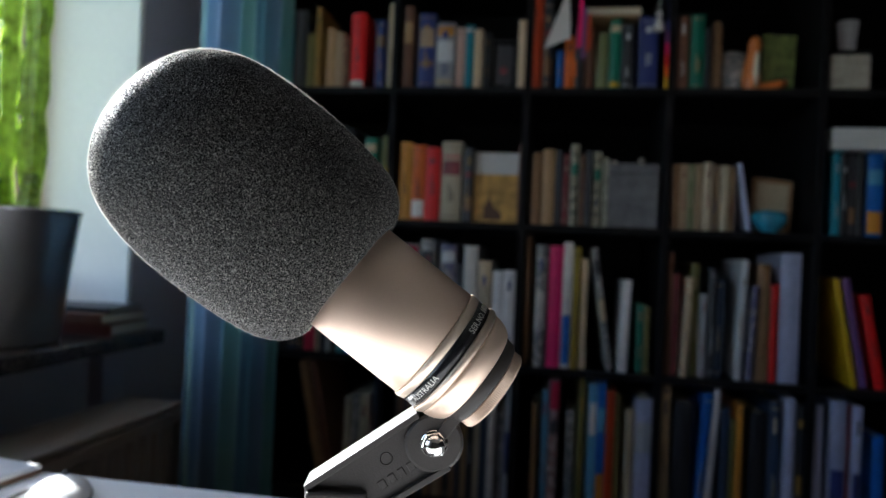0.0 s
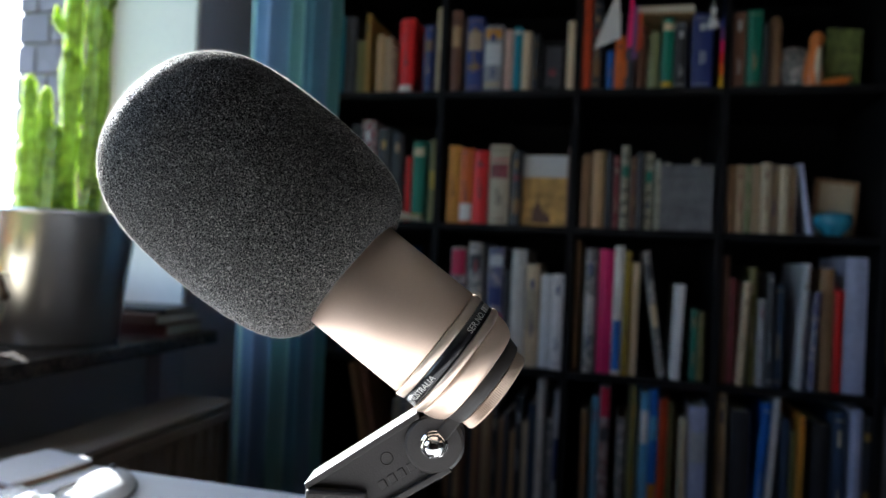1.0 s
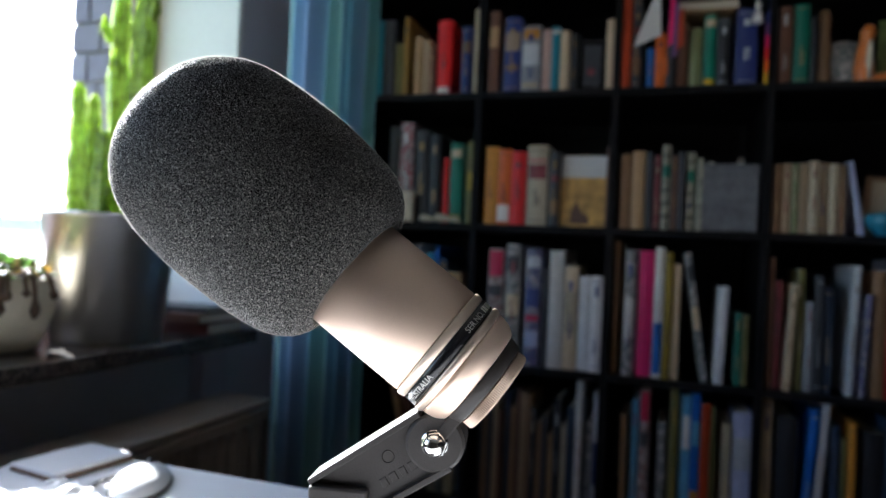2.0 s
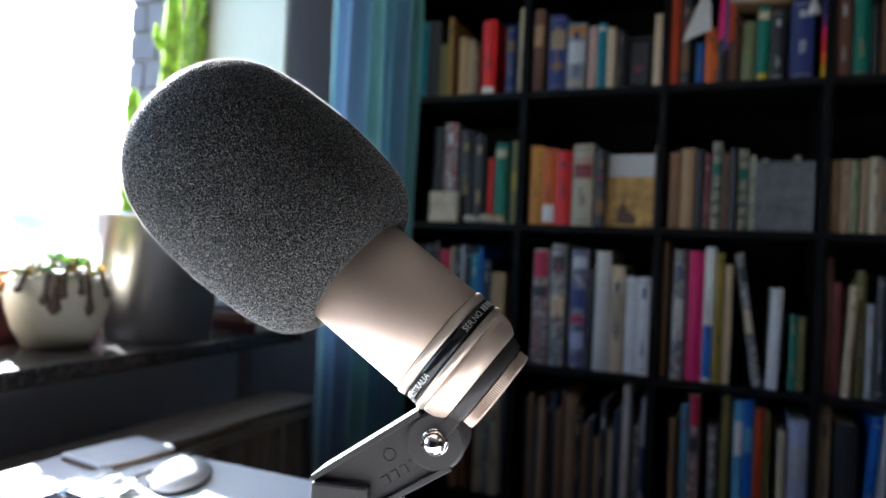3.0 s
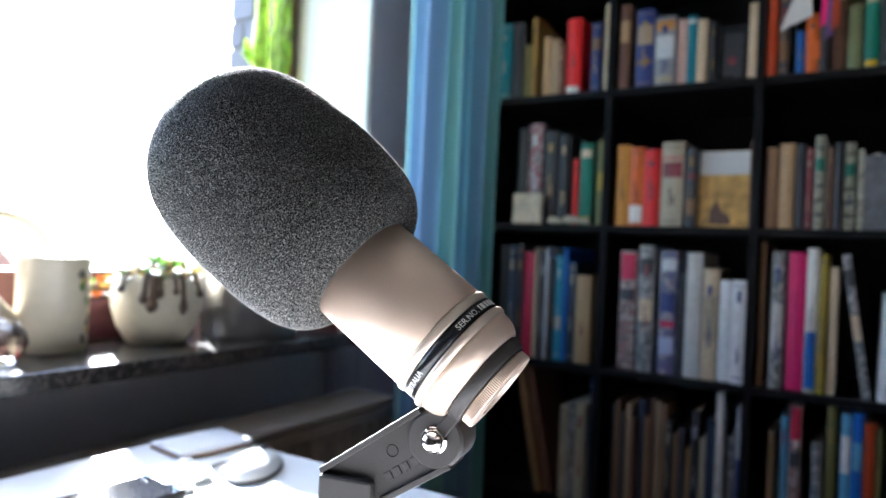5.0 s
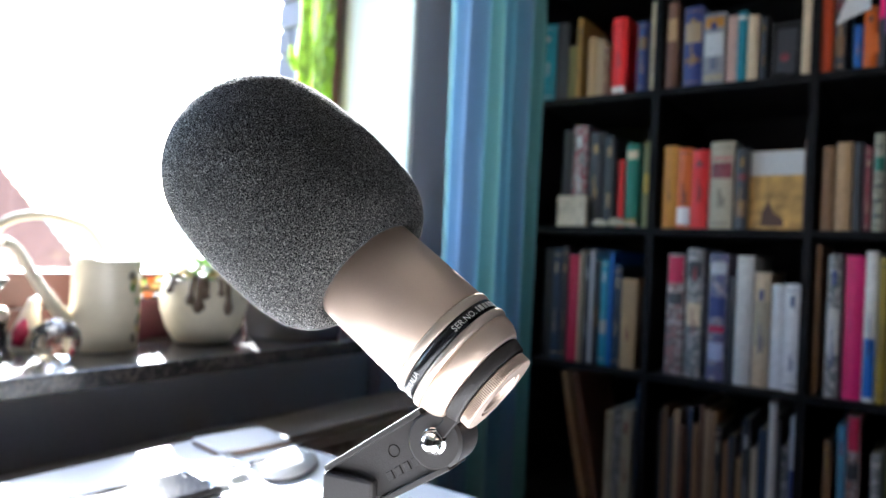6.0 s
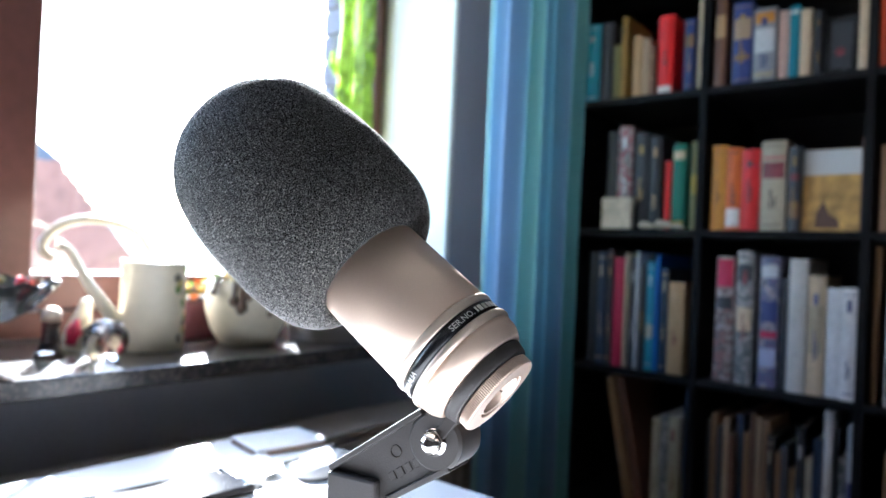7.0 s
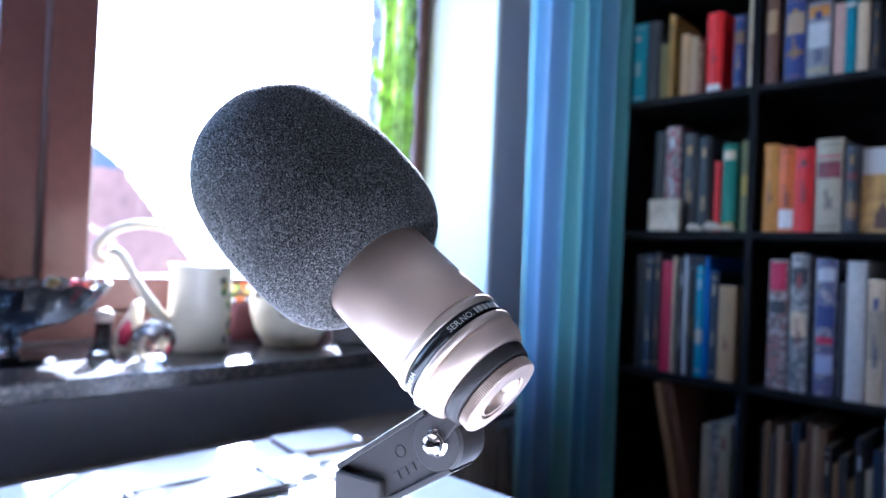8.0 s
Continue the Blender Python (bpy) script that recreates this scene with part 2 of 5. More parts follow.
def flowing(points, radii, steps=6):
    """The same line with softly rounded corners: more points and radii along it."""
    p = [Vector(q) for q in points]
    r = list(radii) if isinstance(radii, (list, tuple)) else [radii] * len(p)
    out, rad = [], []
    for i in range(len(p) - 1):
        a, b, c, d = p[max(i - 1, 0)], p[i], p[i + 1], p[min(i + 2, len(p) - 1)]
        for k in range(steps):
            t = k / steps
            out.append(0.5 * ((2 * b) + (c - a) * t + (2 * a - 5 * b + 4 * c - d) * t * t + (3 * b - a - 3 * c + d) * t ** 3))
            rad.append(r[i] * (1 - t) + r[i + 1] * t)
    return out + [p[-1]], rad + [r[-1]]


def tube(points, radii, seg=12):
    """A round rod along points, with a radius at each, closed at both ends."""
    bm = bmesh.new()
    pts = [Vector(p) for p in points]
    rings = []
    for i, p in enumerate(pts):
        d = (pts[min(i + 1, len(pts) - 1)] - pts[max(i - 1, 0)]).normalized()
        q = d.to_track_quat("Z", "Y")
        r = radii[i] if isinstance(radii, (list, tuple)) else radii
        rings.append([bm.verts.new(p + q @ Vector((r * math.cos(2 * math.pi * k / seg), r * math.sin(2 * math.pi * k / seg), 0))) for k in range(seg)])
    for a, b in zip(rings, rings[1:]):
        for k in range(seg):
            bm.faces.new((a[k], a[(k + 1) % seg], b[(k + 1) % seg], b[k]))
    bm.faces.new(rings[0][::-1])
    bm.faces.new(rings[-1])
    bmesh.ops.recalc_face_normals(bm, faces=bm.faces[:])
    return bm


def lettering(text, height):
    """The outline of a word as points and faces, x along it, y up, starting at the origin."""
    cu = bpy.data.curves.new("word", "FONT")
    cu.body, cu.size, cu.resolution_u = text, height / 0.7, 4
    ob = bpy.data.objects.new("word", cu)
    scene.collection.objects.link(ob)
    dg = bpy.context.evaluated_depsgraph_get()
    me = bpy.data.meshes.new_from_object(ob.evaluated_get(dg))
    verts, faces = [v.co.copy() for v in me.vertices], [tuple(p.vertices) for p in me.polygons]
    bpy.data.objects.remove(ob)
    bpy.data.curves.remove(cu)
    bpy.data.meshes.remove(me)
    return verts, faces


# ---- the room ----
def structure(name, bm, material, label, category):
    return tagged(part(name, bm, material), label, category, kind="structure")


structure("floor", box(-1.2, 2.8, -2.4, 2.0, -0.1, 0.0), FLOOR, "dark brown wooden floor of the study", "floor")
structure("ceiling", box(-1.2, 2.8, -2.4, 2.0, 2.55, 2.65), CEILING, "white painted ceiling of the study", "ceiling")
structure("wall_north", box(-1.3, 2.8, 1.83, 1.95, 0.0, 2.55), WALL, "grey painted wall behind the bookcase", "wall")
# unseen walls that close the room, dark so they bounce little light
structure("wall_east", box(2.7, 2.8, -2.4, 1.83, 0.0, 2.55), FILL_CUT_WALL, "unseen study wall, darkened to hold back fill light", "wall")
structure("wall_south", box(-1.3, 2.7, -2.4, -2.3, 0.0, 2.55), FILL_CUT_WALL, "unseen study wall, darkened to hold back fill light", "wall")
# window wall: piers left and right, parapet with a niche, lintel
WIN_Y0, WIN_Y1, WIN_Z0, WIN_Z1 = -0.85, 1.06, 0.795, 2.15
structure("wall_west", box(-1.355, -0.868, WIN_Y1 + 0.003, 1.827, 0.0, 2.55), WALL, "grey painted wall beside the window", "wall")
structure("wall_west_far", box(-1.355, -0.868, -2.297, WIN_Y0 - 0.003, 0.0, 2.55), WALL, "grey painted wall beside the window", "wall")
structure("wall_west_parapet", box(-1.355, -0.90, WIN_Y0, WIN_Y1 - 0.08, 0.0, WIN_Z0 - 0.003), NICHE, "blue-grey painted radiator niche below the window", "wall")
structure("wall_west_pier", box(-1.355, -0.868, WIN_Y1 - 0.077, WIN_Y1, 0.0, WIN_Z0 - 0.003), WALL, "grey painted edge of the radiator niche", "wall")
structure("wall_west_lintel", box(-1.355, -0.868, WIN_Y0, WIN_Y1, WIN_Z1, 2.55), WALL, "grey painted wall above the window", "wall")
structure("trim_reveal", box(-1.10, -0.872, WIN_Y1 - 0.006, WIN_Y1 + 0.001, WIN_Z0 + 0.028, WIN_Z1), REVEAL, "white plastered window reveal", "window reveal")
structure("trim_reveal_far", box(-1.10, -0.872, WIN_Y0 - 0.001, WIN_Y0 + 0.006, WIN_Z0 + 0.028, WIN_Z1), REVEAL, "white plastered window reveal", "window reveal")
structure("trim_reveal_top", box(-1.10, -0.872, WIN_Y0 + 0.007, WIN_Y1 - 0.007, WIN_Z1 - 0.006, WIN_Z1 + 0.001), REVEAL, "white plastered window head", "window reveal")

structure("window_sill", box(-1.18, -0.755, WIN_Y0 + 0.002, 1.02, 0.795, 0.823, 0.003), GRANITE, "dark speckled polished granite window sill", "window sill")


def window():
    """Red-brown wooden window with two sashes that meet at a mullion."""
    w = thing("window_1", "red-brown wooden window with two sashes, closed", "window", kind="structure")
    x0, x1 = -1.19, -1.11
    part("window_frame", box(x0, x1, WIN_Y1 - 0.040, WIN_Y1 - 0.008, 0.826, WIN_Z1, 0.004), FRAME_WOOD, w)
    part("window_frame", box(x0, x1, WIN_Y0 + 0.008, WIN_Y0 + 0.045, 0.826, WIN_Z1, 0.004), FRAME_WOOD, w)
    part("window_frame", box(x0, x1, WIN_Y0 + 0.047, WIN_Y1 - 0.047, 0.826, 0.872, 0.004), FRAME_WOOD, w)
    part("window_frame", box(x0, x1, WIN_Y0 + 0.047, WIN_Y1 - 0.047, WIN_Z1 - 0.05, WIN_Z1 - 0.008, 0.004), FRAME_WOOD, w)
    part("mullion", box(x0, x1 - 0.005, 0.065, 0.135, 0.874, WIN_Z1 - 0.052, 0.004), FRAME_WOOD, w)
    for a, b in ((0.138, WIN_Y1 - 0.041), (WIN_Y0 + 0.047, 0.058)):
        s = part("sash", box(x0 + 0.01, x1 + 0.012, a, a + 0.078, 0.876, WIN_Z1 - 0.054, 0.006), FRAME_WOOD, w)
        part("stile", box(x0 + 0.01, x1 + 0.012, b - 0.012, b - 0.001, 0.876, WIN_Z1 - 0.054, 0.006), FRAME_WOOD, s)
        part("rail", box(x0 + 0.01, x1 + 0.010, a + 0.080, b - 0.014, 0.876, 0.942, 0.006), FRAME_WOOD, s)
        part("rail", box(x0 + 0.01, x1 + 0.010, a + 0.080, b - 0.014, WIN_Z1 - 0.12, WIN_Z1 - 0.054, 0.006), FRAME_WOOD, s)
        p = part("pane", box(x0 + 0.035, x0 + 0.039, a + 0.07, b - 0.008, 0.938, WIN_Z1 - 0.115), PANE, s, "clear window glass")
        p.visible_shadow = False
    return w


window()


def radiator():
    """Panel radiator with a flat top grille and upright grooves."""
    r = thing("radiator", "beige enamelled panel radiator under the granite sill", "radiator", at=pose(-0.712, 0.0, 0.10))
    y0, y1 = -0.55, 0.930
    n, line = 40, []
    step = (y1 - y0 - 0.03) / n
    for i in range(n):
        a = y0 + 0.015 + step * i
        line += [(0.044, a), (0.056, a + 0.006), (0.056, a + step - 0.012), (0.044, a + step - 0.006)]
    bm = prism(line + [(0.036, y1 - 0.015), (0.036, y0 + 0.015)], 0.0, 0.558)
    part("front_panel", bm, RADIATOR, r)
    part("back_panel", box(-0.065, -0.05, y0 + 0.01, y1 - 0.01, 0.0, 0.57, 0.003), RADIATOR, r)
    part("top_cover", box(-0.062, 0.062, y0, y1, 0.588, 0.60, 0.004), RADIATOR, r, "flat beige radiator top")
    part("front_lip", box(0.045, 0.064, y0, y1, 0.562, 0.585, 0.003), RADIATOR, r, "rolled lip below the radiator top")
    part("side_cover", box(-0.068, 0.06, y1 - 0.008, y1, 0.0, 0.573, 0.003), RADIATOR, r)
    part("side_cover", box(-0.068, 0.06, y0, y0 + 0.008, 0.0, 0.573, 0.003), RADIATOR, r)
    for y in (-0.3, 0.7):
        part("foot", box(-0.03, 0.03, y, y + 0.03, -0.10, 0.002), RADIATOR, r)
    return r


radiator()


def desk():
    d = thing("desk", "white laminate desk in front of the window", "desk")
    part("desktop", box(-0.62, 1.05, -0.42, 0.39, 0.712, 0.74, 0.003), DESK_WHITE, d)
    for x, y in ((-0.56, -0.36), (0.99, -0.36), (-0.56, 0.33), (0.99, 0.33)):
        part("leg", box(x - 0.025, x + 0.025, y - 0.025, y + 0.025, 0.0, 0.711, 0.003), DESK_WHITE, d)
    return d


desk()


def curtain():
    """A gathered curtain with soft folds, from the ceiling to near the floor."""
    n, rows = 150, 30
    a, b = Vector((-0.612, 0.838, 0)), Vector((-0.586, 1.158, 0))
    along, side = (b - a), Vector((b.y - a.y, a.x - b.x, 0)).normalized()
    verts, faces = [], []
    for j in range(rows + 1):
        z = 0.04 + 2.495 * j / rows
        for i in range(n + 1):
            u = i / n
            amp = 0.012 + 0.018 * u + 0.003 * math.sin(j * 0.25 + 9 * u)
            wob = amp * math.sin(2 * math.pi * 6.3 * u + 0.6 + 0.15 * math.sin(j * 0.21)) + 0.006 * math.sin(2 * math.pi * 2.2 * u + 1.3 + 0.04 * j)
            p = a + along * u + side * wob
            verts.append((p.x, p.y, z))
    for j in range(rows):
        for i in range(n):
            k = j * (n + 1) + i
            faces.append((k, k + 1, k + n + 2, k + n + 1))
    c = thing("curtain", "striped blue, teal and lilac curtain, drawn aside in folds", "curtain")
    cl = striped("curtain_stripes", [(0.38, 0.62, 0.60), (0.18, 0.40, 0.62), (0.34, 0.46, 0.64), (0.22, 0.32, 0.46), (0.20, 0.42, 0.42), (0.32, 0.56, 0.50), (0.24, 0.38, 0.52), (0.18, 0.42, 0.44), (0.26, 0.38, 0.50), (0.24, 0.50, 0.46)], 0.26)
    ob = part("cloth", (verts, [], faces), cl, c, smooth=True)
    uvs = ob.data.uv_layers.new(name="UVMap")
    for loop in ob.data.loops:
        i = loop.vertex_index % (n + 1)
        uvs.data[loop.index].uv = (0.26 * i / n, (loop.vertex_index // (n + 1)) / rows)
    part("track", box(-0.68, -0.64, -0.9, 1.4, 2.53, 2.55, 0.002), CEILING, c)
    return c


curtain()


# ---- the microphone ----
AXIS = Vector((-0.78984, -0.16665, 0.59024)).normalized()      # from the base towards the foam's tip
MIC_Y = Vector((-0.20645, 0.97846, 0.0)).normalized()
MIC_X = MIC_Y.cross(AXIS)
MIC = Matrix((
    (MIC_X.x, MIC_Y.x, AXIS.x, 0.00296),
    (MIC_X.y, MIC_Y.y, AXIS.y, 0.01083),
    (MIC_X.z, MIC_Y.z, AXIS.z, 0.96025),
    (0, 0, 0, 1)))


def foam_mesh():
    """The foam cover: a rounded pot shape whose skin is broken up by open cells."""
    prof = [(0.0282, 0.0600), (0.0290, 0.0572), (0.0325, 0.0578), (0.0380, 0.0606), (0.0430, 0.0652), (0.0466, 0.0715), (0.0489, 0.0795), (0.0508, 0.0930),
            (0.0519, 0.1080), (0.0521, 0.1220), (0.0516, 0.1355), (0.0502, 0.1480), (0.0474, 0.1595), (0.0428, 0.1690),
            (0.0360, 0.1762), (0.0272, 0.1817), (0.0178, 0.1852), (0.0090, 0.1868), (0.0004, 0.1873)]
    p = np.array(prof)
    d = np.concatenate([[0], np.cumsum(np.hypot(*np.diff(p, axis=0).T))])
    rows, seg = 330, 640
    t = np.linspace(0, d[-1], rows)
    # smooth the profile
    r, z = np.interp(t, d, p[:, 0]), np.interp(t, d, p[:, 1])
    k = np.hanning(27)
    k /= k.sum()
    pad = 13
    smooth = lambda v: np.convolve(np.concatenate([2 * v[0] - v[pad:0:-1], v, 2 * v[-1] - v[-2:-pad - 2:-1]]), k, "valid")
    r, z = np.maximum(smooth(r), 0.0003), smooth(z)
    nr, nz = np.gradient(z), -np.gradient(r)
    ln = np.hypot(nr, nz)
    nr, nz = -nr / ln, -nz / ln
    if nr[rows // 2] < 0:
        nr, nz = -nr, -nz
    rng = np.random.default_rng(3)
    cells = rng.normal(size=(rows, seg))
    for ax in (0, 1):
        cells = cells + np.roll(cells, 1, ax)
    cells = cells / cells.std()
    cells = np.clip(cells, -2.2, 1.6) * 0.00009
    broad = rng.normal(size=(12, 16))
    gi, gj = np.linspace(0, 11, rows), np.linspace(0, 16, seg, endpoint=False)
    a0, b0 = np.floor(gi).astype(int).clip(0, 10), np.floor(gj).astype(int)
    fa, fb = (gi - a0)[:, None], (gj - b0)[None, :]
    fa, fb = fa * fa * (3 - 2 * fa), fb * fb * (3 - 2 * fb)
    g = lambda i, j: broad[i][:, j % 16]
    swell = (g(a0, b0) * (1 - fa) * (1 - fb) + g(a0 + 1, b0) * fa * (1 - fb) + g(a0, b0 + 1) * (1 - fa) * fb + g(a0 + 1, b0 + 1) * fa * fb) * 0.00022
    off = cells * np.minimum(1, r / 0.01)[:, None] + swell * np.minimum(1, r / 0.02)[:, None]
    # loose strut ends that stand out of the skin
    count = 130000
    share = np.cumsum(r) / r.sum()
    row = np.searchsorted(share, rng.random(count)).clip(0, rows - 1)
    ang = rng.random(count) * 2 * np.pi
    out = rng.uniform(-0.0001, 0.0007, count)
    rr, zz = r[row] + nr[row] * out, z[row] + nz[row] * out + rng.normal(size=count) * 0.0002
    centre = np.stack([rr * np.cos(ang), rr * np.sin(ang), zz], -1)
    ends = (centre[:, None, :] + rng.normal(size=(count, 3, 3)) * 0.00011).reshape(-1, 3)
    fibres = (ends.tolist(), [], np.arange(count * 3).reshape(-1, 3).tolist())
    th = np.linspace(0, 2 * np.pi, seg, endpoint=False)[None, :]
    R = r[:, None] + nr[:, None] * off
    Z = z[:, None] + nz[:, None] * off
    verts = np.stack([R * np.cos(th), R * np.sin(th), Z + 0 * th], -1).reshape(-1, 3)
    i, j = np.meshgrid(np.arange(rows - 1), np.arange(seg), indexing="ij")
    jn = (j + 1) % seg
    faces = np.stack([i * seg + j, i * seg + jn, (i + 1) * seg + jn, (i + 1) * seg + j], -1).reshape(-1, 4)
    return (verts.tolist(), [], faces.tolist()), fibres


def wrapped(text, height, radius, start, z):
    """A word wrapped round the body, from the angle start (degrees) on."""
    verts, faces = lettering(text, height)
    out = []
    for v in verts:
        a = radians(start) + v.x / radius
        out.append((radius * math.cos(a), radius * math.sin(a), z + v.y))
    return out, [], faces


def bars_round(widths, gap, height, radius, start, z):
    verts, faces, x = [], [], 0.0
    for w in widths:
        k = len(verts)
        for q in range(4):
            for y in (0, height):
                a = radians(start) + (x + w * q / 3) / radius
                verts.append((radius * math.cos(a), radius * math.sin(a), z + y))
        faces += [(k + 2 * q, k + 2 * q + 2, k + 2 * q + 3, k + 2 * q + 1) for q in range(3)]
        x += w + gap
    return verts, [], faces


def microphone():
    m = thing("studio_microphone", "satin nickel studio microphone with black foam cover, tilted in its mount", "microphone", at=MIC)
    skin, fibres = foam_mesh()
    cover = part("foam_cover", skin, FOAM, m, "black open-cell foam windscreen", smooth=False, matrix=pose(0, 0, 0.058, 0, 0.4, 0) @ pose(0, 0, -0.058))
    part("foam_fuzz", fibres, FOAM_ENDS, cover, "strut ends of the foam, paled to brighten its rim")["kind"] = "stuff"
    body = part("body", lathe([(0.0, 0.0605), (0.0270, 0.0605), (0.02825, 0.0600), (0.02825, 0.0100), (0.02800, 0.0093), (0.0, 0.0093)], 96), NICKEL, m, "satin nickel barrel", smooth=False)
    for f in body.data.polygons:
        f.use_smooth = abs(f.normal.z) < 0.5
    up = part("upper_ring", lathe([(0.0270, 0.0092), (0.0285, 0.0091), (0.0290, 0.0086), (0.0291, 0.0072), (0.0287, 0.0056), (0.0285, 0.0049), (0.0270, 0.0048)], 96), NICKEL_BRIGHT, m, smooth=True)
    band = part("name_band", lathe([(0.0270, 0.0047), (0.02850, 0.0046), (0.02850, -0.0014), (0.0270, -0.0015)], 96), BLACK_ENAMEL, m, "black name band", smooth=False)
    for f in band.data.polygons:
        f.use_smooth = abs(f.normal.z) < 0.5
    part("lettering", wrapped("AUSTRALIA", 0.0027, 0.02858, -146.0, 0.0004), INK, band, "pale lettering")
    part("lettering", wrapped("SER.NO.", 0.0028, 0.02858, -57.0, 0.0002), INK, band, "pale lettering")
    part("serial_bars", bars_round((0.0012, 0.0026, 0.0026, 0.0026, 0.0026, 0.0026), 0.0007, 0.0030, 0.02858, -25.0, 0.0002), INK, band, "pale bars")
    part("lower_ring", lathe([(0.0270, -0.0016), (0.0288, -0.0017), (0.0293, -0.0025), (0.0293, -0.0040), (0.0284, -0.0054), (0.0270, -0.0055)], 96), NICKEL_BRIGHT, m, smooth=True)
    base = part("base_collar", lathe([(0.0270, -0.0056), (0.0281, -0.0057), (0.0280, -0.0075), (0.0277, -0.0095), (0.0272, -0.0115), (0.0265, -0.0128), (0.0258, -0.0140), (0.0251, -0.0149), (0.0244, -0.0156), (0.0238, -0.0158), (0.0, -0.0158)], 96), NICKEL, m, "tapered nickel base", smooth=False)
    for f in base.data.polygons:
        f.use_smooth = abs(f.normal.z) < 0.9
    # knurled ring nut with an open socket
    bm = bmesh.new()
    seg, rings = 264, []
    prof = [(0.0118, -0.0225, 0), (0.0196, -0.0222, 0), (0.0205, -0.0228, 1), (0.0205, -0.0268, 1), (0.0200, -0.0276, 0), (0.0124, -0.0280, 0), (0.0120, -0.0276, 0), (0.0117, -0.0230, 0), (0.0115, -0.0215, 0)]
    for r, z, k in prof:
        rings.append([bm.verts.new(((r - 0.00035 * k * (i % 2)) * math.cos(2 * math.pi * i / seg), (r - 0.00035 * k * (i % 2)) * math.sin(2 * math.pi * i / seg), z)) for i in range(seg)])
    for a, b in zip(rings, rings[1:]):
        for i in range(seg):
            bm.faces.new((a[i], a[(i + 1) % seg], b[(i + 1) % seg], b[i]))
    bmesh.ops.recalc_face_normals(bm, faces=bm.faces[:])
    nut = part("ring_nut", bm, DIMMED_NICKEL, m, "knurled nickel ring nut")
    part("socket", lathe([(0.0113, -0.0180), (0.0113, -0.0270), (0.0109, -0.0276), (0.0098, -0.0270), (0.0096, -0.0212)], 48), DIMMED_NICKEL, nut, "nickel cable socket", smooth=True)
    part("insert", lathe([(0.0094, -0.0190), (0.0094, -0.0222), (0.0, -0.0222)], 48), BLACK_PLASTIC, nut, "black socket insert")
    for a in (90, 210, 330):
        part("pin", lathe([(0.0, -0.0260), (0.0010, -0.0257), (0.0012, -0.0215)], 10), CHROME, nut, matrix=pose(0.0055 * math.cos(radians(a)), 0.0055 * math.sin(radians(a)), 0))
    return m


microphone()


